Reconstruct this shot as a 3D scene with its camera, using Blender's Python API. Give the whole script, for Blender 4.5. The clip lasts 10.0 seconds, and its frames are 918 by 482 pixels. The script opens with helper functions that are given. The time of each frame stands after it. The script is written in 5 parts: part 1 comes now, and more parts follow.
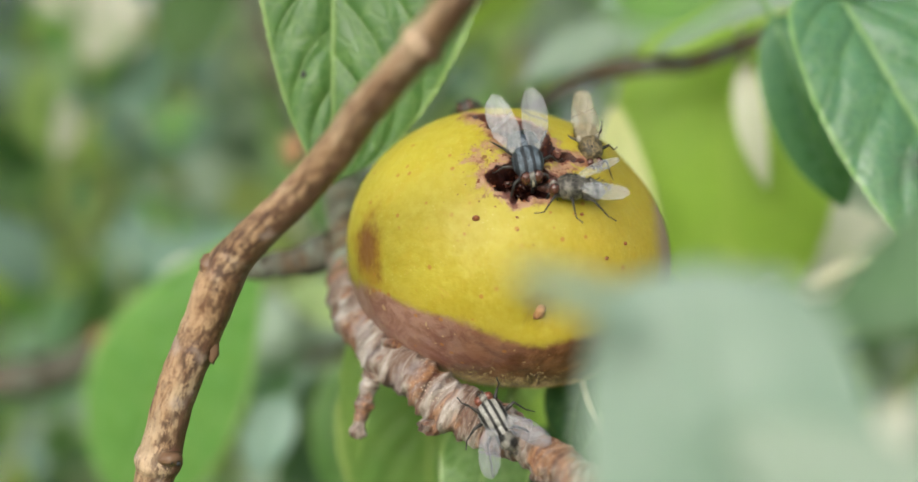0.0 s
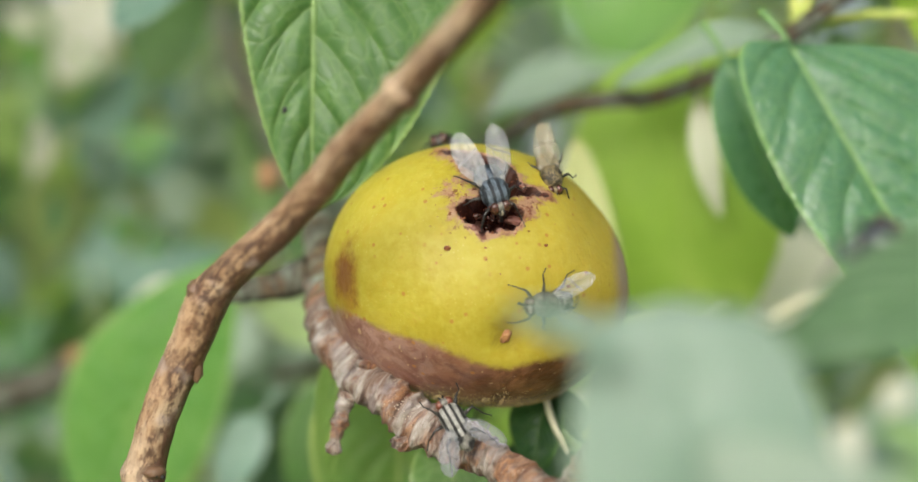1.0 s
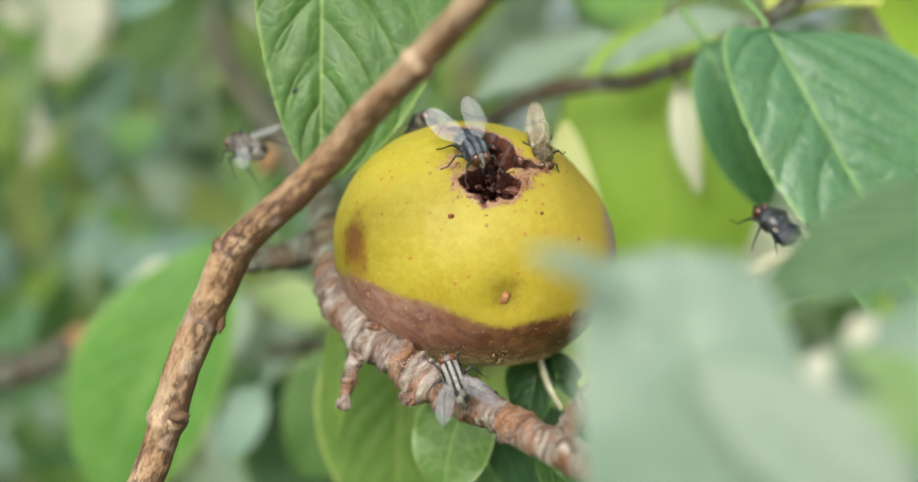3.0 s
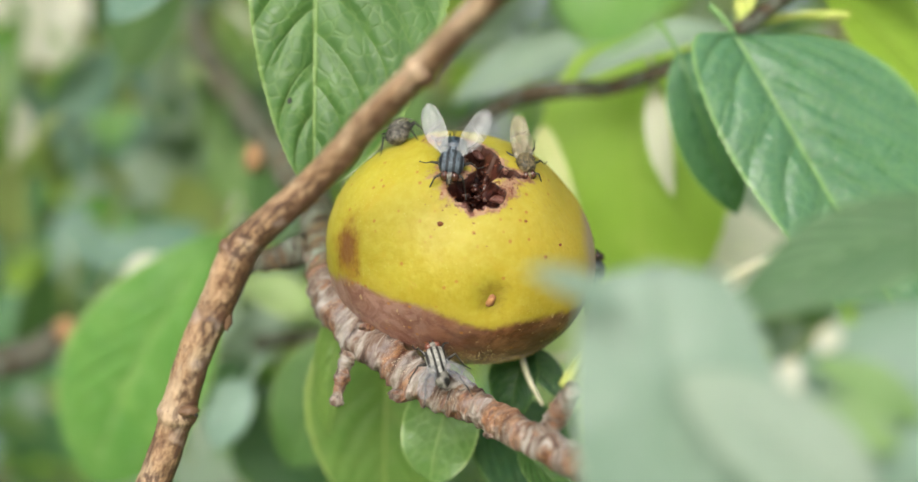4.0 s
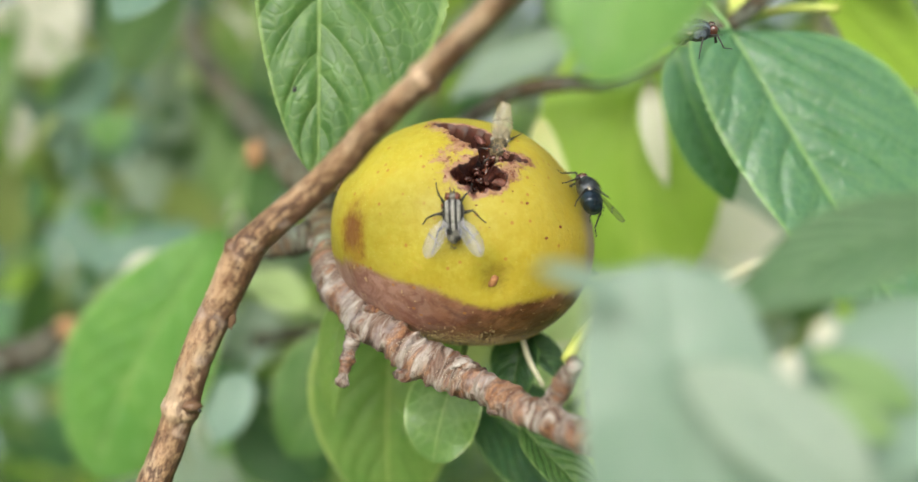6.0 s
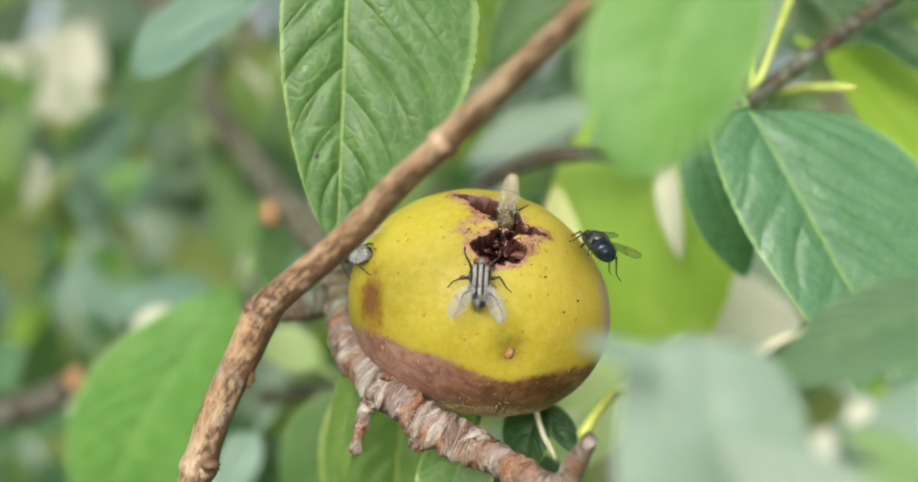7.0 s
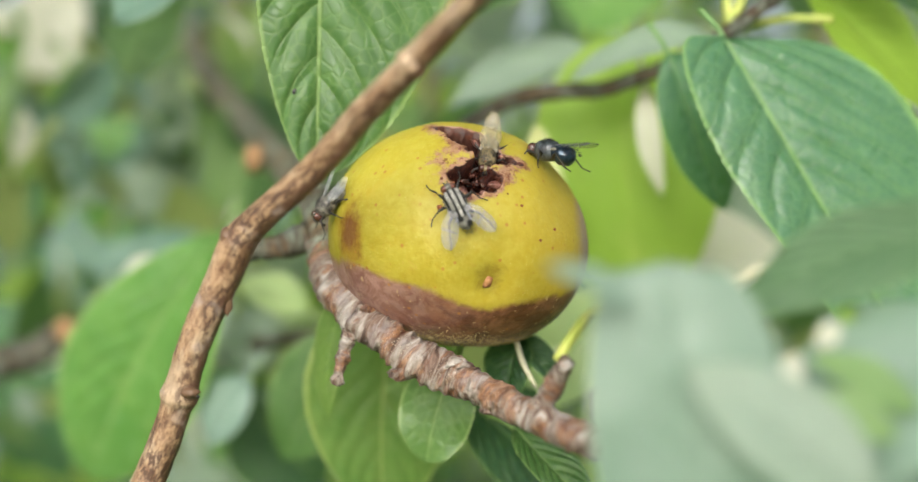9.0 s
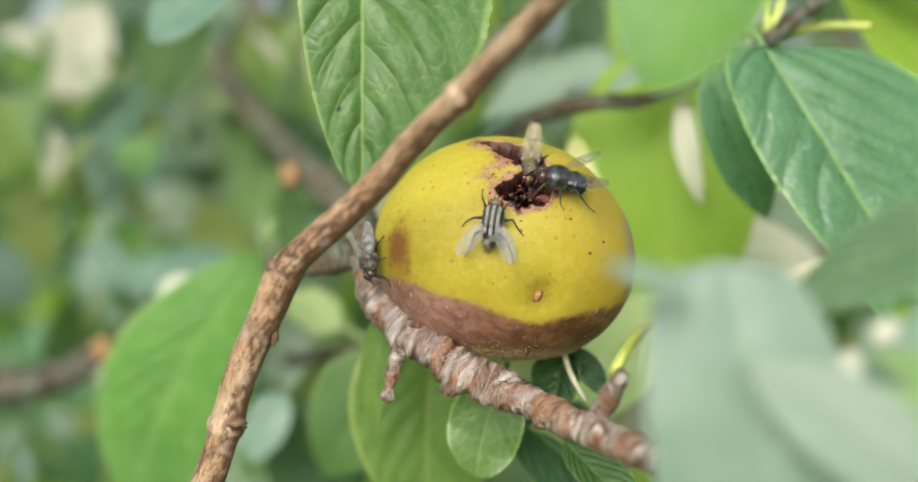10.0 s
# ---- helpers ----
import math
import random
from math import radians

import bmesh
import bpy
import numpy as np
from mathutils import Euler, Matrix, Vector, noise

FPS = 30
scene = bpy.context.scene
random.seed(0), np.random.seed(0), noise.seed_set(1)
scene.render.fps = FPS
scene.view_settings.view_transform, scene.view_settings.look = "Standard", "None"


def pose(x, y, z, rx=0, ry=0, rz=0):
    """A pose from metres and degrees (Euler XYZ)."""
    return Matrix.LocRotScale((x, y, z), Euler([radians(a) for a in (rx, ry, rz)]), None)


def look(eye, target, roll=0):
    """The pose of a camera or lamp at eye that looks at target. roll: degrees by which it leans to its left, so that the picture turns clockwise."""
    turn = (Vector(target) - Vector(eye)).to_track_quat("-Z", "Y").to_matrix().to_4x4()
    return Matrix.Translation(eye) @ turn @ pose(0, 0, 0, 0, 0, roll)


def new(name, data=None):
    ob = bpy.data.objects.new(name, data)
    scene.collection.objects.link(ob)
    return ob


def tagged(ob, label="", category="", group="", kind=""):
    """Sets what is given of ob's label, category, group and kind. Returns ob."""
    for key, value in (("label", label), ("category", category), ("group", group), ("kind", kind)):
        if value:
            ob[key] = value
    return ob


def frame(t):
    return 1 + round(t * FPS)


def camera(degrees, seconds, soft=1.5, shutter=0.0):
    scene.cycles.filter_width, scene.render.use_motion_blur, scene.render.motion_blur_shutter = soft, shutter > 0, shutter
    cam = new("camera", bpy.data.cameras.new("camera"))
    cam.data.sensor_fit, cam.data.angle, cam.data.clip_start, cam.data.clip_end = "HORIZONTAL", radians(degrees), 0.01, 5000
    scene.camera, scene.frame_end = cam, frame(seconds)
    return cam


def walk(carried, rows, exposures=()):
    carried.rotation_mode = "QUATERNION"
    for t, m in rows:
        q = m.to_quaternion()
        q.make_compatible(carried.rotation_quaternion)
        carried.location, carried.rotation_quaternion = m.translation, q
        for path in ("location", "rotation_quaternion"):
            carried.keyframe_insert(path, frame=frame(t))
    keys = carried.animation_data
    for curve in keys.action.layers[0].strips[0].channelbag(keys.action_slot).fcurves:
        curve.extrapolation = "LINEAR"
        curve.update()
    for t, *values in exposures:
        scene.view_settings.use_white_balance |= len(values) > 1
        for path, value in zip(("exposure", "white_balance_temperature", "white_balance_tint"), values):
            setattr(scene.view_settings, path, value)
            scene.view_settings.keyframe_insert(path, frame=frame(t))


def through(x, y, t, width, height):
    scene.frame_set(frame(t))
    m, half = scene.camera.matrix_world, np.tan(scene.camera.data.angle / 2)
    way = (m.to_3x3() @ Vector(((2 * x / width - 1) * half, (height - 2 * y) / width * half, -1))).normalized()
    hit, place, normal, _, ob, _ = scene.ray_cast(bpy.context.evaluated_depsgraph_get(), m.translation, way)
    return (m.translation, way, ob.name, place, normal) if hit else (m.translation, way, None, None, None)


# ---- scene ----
# The unit of the plan is the millimetre; its origin hangs 1.5 m above the ground.
HEIGHT = 1.5


def mm(x, y, z):
    return Vector((x / 1000, y / 1000, HEIGHT + z / 1000))


# ---------------------------------------------------------------- camera
EXPOSURE = 0.47
cam = camera(40.0, 10.0, soft=1.5)
# seconds, then the eye in plan millimetres, then tilt, lean and turn in degrees
ROWS = [
    (0, 9.99, -176.91, 6.06, 89.127, 0.539, 4.925),
    (0.5, 10.61, -179.38, 4.86, 89.890, -0.346, 4.703),
    (1, 9.62, -187.99, 7.69, 89.917, 0.119, 3.208),
    (1.5, 10.86, -191.93, 5.90, 89.741, 0.490, 3.224),
    (2, 6.88, -196.14, 7.75, 89.637, 0.282, 2.340),
    (2.5, 5.71, -199.65, 7.90, 89.374, -0.492, 2.293),
    (2.7, 6.23, -200.16, 3.20, 89.844, 0.005, 2.427),
    (4, 3.68, -212.27, 7.59, 88.886, 0.200, 0.634),
    (4.5, 0.02, -215.39, 0.02, 90.041, 0.003, -0.010),
    (5, -0.40, -214.64, 4.00, 89.670, -0.009, -0.543),
    (5.5, -1.89, -217.02, 1.73, 91.636, -0.791, -0.337),
    (5.7, 2.40, -217.13, 2.65, 89.519, 0.454, 0.499),
    (6.8, -2.27, -217.46, 2.48, 90.304, -0.172, -0.729),
    (7, -1.01, -218.46, 5.56, 91.919, -1.169, 0.282),
    (7.5, 0.95, -220.48, 3.59, 90.772, 0.041, 0.098),
    (8, -2.57, -222.74, 12.31, 89.298, -0.448, 0.258),
    (8.5, -0.96, -220.17, 2.21, 89.888, -0.158, 0.351),
    (9, 2.16, -219.91, 0.55, 90.178, -0.220, 0.104),
    (9.5, 0.74, -218.75, 3.45, 89.390, -0.278, 0.169),
    (10, -3.30, -219.82, 1.15, 90.689, 0.787, 0.783),
]


def camera_pose(x, y, z, tilt, lean, turn):
    m = Matrix.Rotation(radians(turn), 4, "Z") @ Matrix.Rotation(radians(tilt), 4, "X") @ Matrix.Rotation(radians(-lean), 4, "Z")
    m.translation = mm(x, y, z)
    return m


walk(cam, [(t, camera_pose(*r)) for t, *r in ROWS], exposures=[(0.0, EXPOSURE - 0.16), (2.5, EXPOSURE - 0.09), (4.5, EXPOSURE), (10.0, EXPOSURE)])
cam.data.dof.use_dof = True
cam.data.dof.aperture_fstop = 7.2

# ---------------------------------------------------------------- light
SUN_UP, SUN_TURN = radians(24), radians(-168)
world = bpy.data.worlds.new("sky")
world.use_nodes = True
scene.world = world
wn = world.node_tree.nodes
sky = wn.new("ShaderNodeTexSky")
sky.sky_type = "NISHITA"
sky.sun_disc = False
sky.sun_elevation = SUN_UP
sky.sun_rotation = SUN_TURN
sky.dust_density = 4.0
sky.air_density = 1.0
sky.ozone_density = 1.0
wn["Background"].inputs["Strength"].default_value = 0.122
# high thin cloud whitens the sky
veil = wn.new("ShaderNodeHueSaturation")
veil.inputs["Saturation"].default_value = 0.45
veil.inputs["Value"].default_value = 1.25
world.node_tree.links.new(sky.outputs[0], veil.inputs["Color"])
world.node_tree.links.new(veil.outputs[0], wn["Background"].inputs["Color"])

sun_data = bpy.data.lights.new("sun", "SUN")
sun_data.energy = 1.8
sun_data.angle = radians(34)
sun_data.color = (1.0, 0.985, 0.89)
sun = new("sun", sun_data)
sun.matrix_basis = look((0, 0, 0), (-math.sin(SUN_TURN) * math.cos(SUN_UP), -math.cos(SUN_TURN) * math.cos(SUN_UP), -math.sin(SUN_UP)))
sun.location = (0, 0, 12)


# ---------------------------------------------------------------- materials
class Shade:
    """A small writer of node materials."""

    def __init__(self, name):
        self.mat = bpy.data.materials.new(name)
        self.mat.use_nodes = True
        self.t = self.mat.node_tree
        self.n = self.t.nodes
        self.bsdf = self.n["Principled BSDF"]
        self.out = self.n["Material Output"]

    def put(self, socket, value):
        if hasattr(value, "is_output"):
            self.t.links.new(value, socket)
        else:
            socket.default_value = value

    def node(self, kind, **inputs):
        node = self.n.new(kind)
        for key, value in inputs.items():
            if key in node.inputs:
                self.put(node.inputs[key], value)
        return node

    def math(self, op, a, b=0.0, c=0.0):
        node = self.n.new("ShaderNodeMath")
        node.operation = op
        for socket, value in zip(node.inputs, (a, b, c)):
            self.put(socket, value)
        return node.outputs[0]

    def coords(self, which="Object"):
        return self.n.new("ShaderNodeTexCoord").outputs[which]

    def split(self, vector):
        node = self.n.new("ShaderNodeSeparateXYZ")
        self.put(node.inputs[0], vector)
        return node.outputs

    def noise(self, scale, detail=4.0, rough=0.55, vector=None, distort=0.0):
        node = self.n.new("ShaderNodeTexNoise")
        self.put(node.inputs["Vector"], vector if vector is not None else self.coords())
        for key, value in (("Scale", scale), ("Detail", detail), ("Roughness", rough), ("Distortion", distort)):
            node.inputs[key].default_value = value
        return node.outputs["Fac"]

    def cells(self, scale, vector=None, feature="F1", out="Distance"):
        node = self.n.new("ShaderNodeTexVoronoi")
        node.feature = feature
        self.put(node.inputs["Vector"], vector if vector is not None else self.coords())
        node.inputs["Scale"].default_value = scale
        return node.outputs[out]

    def ramp(self, value, *stops):
        node = self.n.new("ShaderNodeValToRGB")
        self.put(node.inputs[0], value)
        while len(node.color_ramp.elements) < len(stops):
            node.color_ramp.elements.new(0.5)
        for el, (place, colour) in zip(node.color_ramp.elements, stops):
            el.position = place
            el.color = (*colour, 1) if not isinstance(colour, float) else (colour, colour, colour, 1)
        return node.outputs[0]

    def step(self, value, low, high):
        node = self.n.new("ShaderNodeMapRange")
        node.interpolation_type = "SMOOTHSTEP"
        self.put(node.inputs["Value"], value)
        node.inputs["From Min"].default_value, node.inputs["From Max"].default_value = low, high
        return node.outputs[0]

    def mix(self, fac, a, b, mode="MIX"):
        node = self.n.new("ShaderNodeMix")
        node.data_type, node.blend_type = "RGBA", mode
        self.put(node.inputs[0], fac)
        for socket, value in ((node.inputs[6], a), (node.inputs[7], b)):
            self.put(socket, (*value, 1) if isinstance(value, tuple) and len(value) == 3 else value)
        return node.outputs[2]

    def attribute(self, name):
        node = self.n.new("ShaderNodeAttribute")
        node.attribute_name = name
        return node

    def bump(self, height, strength=0.5, distance=0.0005):
        node = self.n.new("ShaderNodeBump")
        self.put(node.inputs["Height"], height)
        node.inputs["Strength"].default_value, node.inputs["Distance"].default_value = strength, distance
        self.put(self.bsdf.inputs["Normal"], node.outputs[0])
        return node.outputs[0]

    def set(self, **values):
        for key, value in values.items():
            name = {"color": "Base Color", "rough": "Roughness", "metal": "Metallic", "spec": "Specular IOR Level", "coat": "Coat Weight",
                    "sheen": "Sheen Weight", "sss": "Subsurface Weight"}[key]
            self.put(self.bsdf.inputs[name], (*value, 1) if isinstance(value, tuple) and len(value) == 3 else value)
        return self.mat


def leaf_material(name, dark, light, thin, vein, gloss, blotch=0.25, through=0.45, quilt=1.5, rusty=0.70):
    """A leaf blade: two greens, paler veins, waxy gloss above and light passing through the blade."""
    s = Shade(name)
    uv = s.split(s.attribute("leaf").outputs["Vector"])
    along, across = uv[0], uv[1]
    side = s.math("ABSOLUTE", across)
    bow = s.math("MULTIPLY", s.math("MULTIPLY", s.math("POWER", side, 1.2), 0.40), uv[2])
    wave = s.math("ADD", s.math("MULTIPLY", s.math("ADD", s.math("SUBTRACT", along, bow), s.math("MULTIPLY", s.noise(60, 2), 0.03)), 8.0), s.math("MULTIPLY", s.math("GREATER_THAN", across, 0.0), 0.42))
    crest = s.math("ABSOLUTE", s.math("SUBTRACT", s.math("MULTIPLY", s.math("FRACT", wave), 2.0), 1.0))
    ribs = s.math("MULTIPLY", s.step(crest, 0.90, 0.99), s.step(side, 0.98, 0.7))
    mid = s.step(side, 0.034, 0.012)
    net = s.step(s.cells(430.0, feature="DISTANCE_TO_EDGE"), 0.14, 0.0)
    lines = s.math("MAXIMUM", s.math("MULTIPLY", ribs, 0.32), mid)
    rim = s.step(side, 0.92, 0.97)
    grain = s.noise(90, 5)
    rand = s.n.new("ShaderNodeObjectInfo").outputs["Random"]
    tone = s.math("ADD", s.math("MULTIPLY", grain, 0.8), s.math("MULTIPLY", s.math("SUBTRACT", rand, 0.5), 0.35))
    base = s.mix(s.step(tone, 0.15, 0.75), dark, light)
    base = s.mix(s.math("MULTIPLY", s.step(s.noise(35, 2), 0.55, 0.75), blotch), base, thin)
    base = s.mix(s.math("MULTIPLY", lines, 0.75), base, vein)
    base = s.mix(s.math("MULTIPLY", net, 0.20), base, vein)
    base = s.mix(s.math("MULTIPLY", rim, 0.85), base, vein)
    rust = s.math("MULTIPLY", s.step(s.noise(70, 3), rusty, rusty + 0.06), 0.7)
    base = s.mix(rust, base, (0.22, 0.10, 0.03))
    s.set(color=base, rough=s.ramp(s.noise(160, 3), (0.3, gloss - 0.08), (0.7, gloss + 0.08)), spec=0.6)
    s.bump(s.math("ADD", s.math("MULTIPLY", lines, -0.6), s.math("ADD", s.math("ADD", s.math("MULTIPLY", net, -0.22), s.math("MULTIPLY", s.math("POWER", crest, 3.0), -quilt)), s.math("ADD", s.math("MULTIPLY", s.noise(260, 3), 0.5), s.math("MULTIPLY", s.cells(420), -0.08)))), 0.6, 0.0006)
    glow = s.node("ShaderNodeBsdfTranslucent", Color=s.mix(0.75, base, thin))
    mixed = s.n.new("ShaderNodeMixShader")
    mixed.inputs[0].default_value = through
    s.t.links.new(s.bsdf.outputs[0], mixed.inputs[1])
    s.t.links.new(glow.outputs[0], mixed.inputs[2])
    s.t.links.new(mixed.outputs[0], s.out.inputs["Surface"])
    return s.mat


LEAF = leaf_material("leaf_green", (0.026, 0.084, 0.020), (0.070, 0.168, 0.038), (0.22, 0.40, 0.09), (0.25, 0.38, 0.12), 0.48, through=0.30, quilt=0.85)
LEAF_COOL = leaf_material("leaf_waxy_green", (0.052, 0.150, 0.078), (0.100, 0.235, 0.125), (0.20, 0.42, 0.10), (0.24, 0.42, 0.14), 0.30, through=0.35, quilt=0.35)
# base colour raised in place of light from behind the blade
LEAF_YOUNG = leaf_material("leaf_young_green", (0.27, 0.48, 0.035), (0.42, 0.65, 0.07), (0.78, 0.92, 0.24), (0.40, 0.58, 0.09), 0.5, through=0.6, blotch=0.6, quilt=0.1)
LEAF_TEAL = leaf_material("leaf_blue_green", (0.10, 0.21, 0.15), (0.25, 0.37, 0.31), (0.30, 0.44, 0.34), (0.30, 0.42, 0.34), 0.34, through=0.3, blotch=0.5, quilt=0.4)
LEAF_BRIGHT = leaf_material("leaf_bright_green", (0.085, 0.26, 0.055), (0.19, 0.40, 0.10), (0.38, 0.60, 0.14), (0.36, 0.54, 0.20), 0.26, through=0.4, blotch=0.5, quilt=1.0)
LEAF_OLIVE = leaf_material("leaf_olive_green", (0.095, 0.225, 0.045), (0.27, 0.42, 0.10), (0.48, 0.62, 0.17), (0.46, 0.56, 0.18), 0.36, through=0.5, blotch=0.7, rusty=0.60, quilt=0.5)
LEAF_DARK = leaf_material("leaf_dark_green", (0.02, 0.07, 0.025), (0.04, 0.12, 0.04), (0.14, 0.30, 0.05), (0.16, 0.28, 0.08), 0.4, through=0.3, quilt=0.5)
LEAF_YELLOW = leaf_material("leaf_yellowing", (0.22, 0.30, 0.09), (0.32, 0.40, 0.14), (0.52, 0.58, 0.2), (0.5, 0.5, 0.2), 0.5, through=0.55)
# white blotches put the blade's bright highlights into its pale colour
LEAF_PALE = leaf_material("leaf_pale_underside_highlit", (0.15, 0.255, 0.19), (0.255, 0.36, 0.295), (0.54, 0.63, 0.54), (0.28, 0.39, 0.31), 0.4, through=0.4, blotch=0.8, quilt=0.15)
LEAF_MIST = leaf_material("leaf_pale_grey_green", (0.30, 0.41, 0.33), (0.44, 0.54, 0.445), (0.52, 0.63, 0.44), (0.44, 0.54, 0.43), 0.4, through=0.45, blotch=0.5)
# sunlight through the blade is put into this lime base colour
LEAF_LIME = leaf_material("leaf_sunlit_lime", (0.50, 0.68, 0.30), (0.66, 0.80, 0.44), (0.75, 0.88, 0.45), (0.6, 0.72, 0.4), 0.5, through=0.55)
LEAF_ROUND = leaf_material("leaf_soft_green", (0.17, 0.31, 0.11), (0.27, 0.43, 0.18), (0.40, 0.58, 0.20), (0.44, 0.57, 0.27), 0.42, through=0.45, quilt=0.3)
LEAF_SMALL = leaf_material("leaf_small_yellow_green", (0.075, 0.18, 0.042), (0.115, 0.24, 0.058), (0.34, 0.52, 0.12), (0.40, 0.54, 0.20), 0.40, through=0.4, quilt=0.1, rusty=0.66)
LEAF_FRONT = leaf_material("leaf_cool_mid_green", (0.085, 0.18, 0.085), (0.135, 0.25, 0.125), (0.24, 0.38, 0.15), (0.22, 0.34, 0.17), 0.42, through=0.4, blotch=0.4)
# near-white base colour carries the sunlight of lit leaves and bright gaps
LEAF_CREAM = leaf_material("leaf_sunlit_cream", (0.80, 0.79, 0.68), (0.88, 0.87, 0.78), (0.88, 0.86, 0.70), (0.80, 0.78, 0.66), 0.6, through=0.5, rusty=0.95, quilt=0.2)
# lemon base colour holds the sunlight of a gap
LEAF_LEMON = leaf_material("leaf_sunlit_lemon", (0.74, 0.76, 0.36), (0.84, 0.85, 0.50), (0.90, 0.90, 0.42), (0.78, 0.80, 0.42), 0.6, through=0.5, rusty=0.95, quilt=0.2)
LEAF_DRY = leaf_material("leaf_dry_pale", (0.52, 0.40, 0.22), (0.64, 0.52, 0.31), (0.75, 0.62, 0.38), (0.60, 0.48, 0.3), 0.6, through=0.5)


def twig_material():
    """Smooth tan bark with streaks along the twig; dark blotches, and shade painted into its lower flank."""
    s = Shade("tan_twig_bark")
    wrap = s.split(s.attribute("leaf").outputs["Vector"])
    at = s.node("ShaderNodeCombineXYZ", X=s.math("MULTIPLY", wrap[0], 0.42), Y=s.math("MULTIPLY", wrap[1], 0.0026), Z=s.math("MULTIPLY", wrap[2], 0.0026)).outputs[0]
    long = s.noise(900, 6, 0.72, at, 0.3)
    base = s.mix(s.step(long, 0.36, 0.60), (0.125, 0.060, 0.028), (0.40, 0.262, 0.155))
    base = s.mix(s.math("MULTIPLY", s.step(s.noise(260, 4, 0.6, at), 0.48, 0.62), 0.6), base, (0.50, 0.385, 0.265))
    # pushes the dark masks to the lower right, where shade would fall
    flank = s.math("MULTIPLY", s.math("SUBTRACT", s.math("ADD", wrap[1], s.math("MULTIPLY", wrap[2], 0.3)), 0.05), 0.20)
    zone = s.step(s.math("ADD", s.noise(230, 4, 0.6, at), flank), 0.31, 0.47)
    shade_stain = s.step(s.math("ADD", s.noise(330, 5, 0.68, at), flank), 0.50, 0.64)
    base = s.mix(s.math("MULTIPLY", shade_stain, 0.88), base, s.mix(long, (0.055, 0.025, 0.013), (0.20, 0.105, 0.05)))
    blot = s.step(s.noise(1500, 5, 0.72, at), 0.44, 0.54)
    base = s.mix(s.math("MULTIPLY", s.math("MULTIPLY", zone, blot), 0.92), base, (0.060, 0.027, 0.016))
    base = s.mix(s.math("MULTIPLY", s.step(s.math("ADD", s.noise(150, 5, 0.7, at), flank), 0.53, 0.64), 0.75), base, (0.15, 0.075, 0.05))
    base = s.mix(s.math("MULTIPLY", s.step(s.noise(2600, 3, 0.6, at), 0.60, 0.66), 0.6), base, (0.11, 0.05, 0.03))
    base = s.mix(s.math("MULTIPLY", s.step(s.noise(190, 3, 0.5, s.coords()), 0.60, 0.70), 0.45), base, (0.42, 0.34, 0.31))
    s.bump(s.math("ADD", long, s.math("MULTIPLY", s.noise(2200, 4, 0.6, at), 0.6)), 0.7, 0.0004)
    return s.set(color=base, rough=s.ramp(s.noise(700, 3, 0.5, at), (0.3, 0.34), (0.7, 0.55)), spec=0.5)


def bark_material(name="grey_brown_bark", k=1.0, warm=(1.0, 1.0, 1.0)):
    """Wrinkled bark: bands across the limb in grey, orange-brown and near black, with pale pores."""
    s = Shade(name)
    at = s.coords()
    wrap = s.split(s.attribute("leaf").outputs["Vector"])
    band = s.node("ShaderNodeCombineXYZ", X=wrap[0], Y=s.math("MULTIPLY", wrap[1], 0.0011), Z=s.math("MULTIPLY", wrap[2], 0.0011)).outputs[0]
    big = s.noise(430, 5, 0.62, band, 0.9)
    fine = s.noise(1300, 5, 0.65, band, 0.4)
    tint = s.noise(210, 4, 0.6, band, 0.5)
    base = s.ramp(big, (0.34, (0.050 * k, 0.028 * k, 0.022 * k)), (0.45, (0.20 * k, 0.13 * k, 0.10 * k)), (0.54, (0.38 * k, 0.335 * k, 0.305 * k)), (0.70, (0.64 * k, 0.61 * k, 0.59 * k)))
    base = s.mix(s.math("MULTIPLY", s.step(tint, 0.51, 0.59), 0.72), base, s.mix(s.step(fine, 0.40, 0.62), (0.15 * k, 0.05 * k, 0.028 * k), (0.48 * k, 0.235 * k, 0.10 * k)))
    base = s.mix(s.math("MULTIPLY", s.step(fine, 0.56, 0.66), 0.65), base, (0.075 * k, 0.038 * k, 0.03 * k))
    base = s.mix(s.math("MULTIPLY", s.step(s.noise(160, 4, 0.6, at), 0.56, 0.68), 0.5), base, (0.40 * k, 0.37 * k, 0.39 * k))
    spots = s.math("MULTIPLY", s.step(s.cells(2300, at), 0.30, 0.15), s.step(s.noise(140, 3, 0.5, at), 0.50, 0.60))
    base = s.mix(s.math("MULTIPLY", spots, 0.7), base, (0.72 * k, 0.64 * k, 0.54 * k))
    s.bump(s.math("ADD", s.math("ADD", big, s.math("MULTIPLY", fine, 0.6)), s.math("MULTIPLY", s.noise(900, 4, 0.6, at), 0.4)), 1.0, 0.0009)
    base = s.mix(1.0, base, warm, "MULTIPLY")
    return s.set(color=base, rough=s.ramp(s.noise(400, 3, 0.5, at), (0.3, 0.45), (0.7, 0.72)), spec=0.45)


BARK_GREY = bark_material("pale_grey_bark", 0.60, (0.80, 0.98, 0.82))
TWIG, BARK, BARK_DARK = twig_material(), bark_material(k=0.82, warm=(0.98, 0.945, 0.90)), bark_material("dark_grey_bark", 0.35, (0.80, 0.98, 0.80))


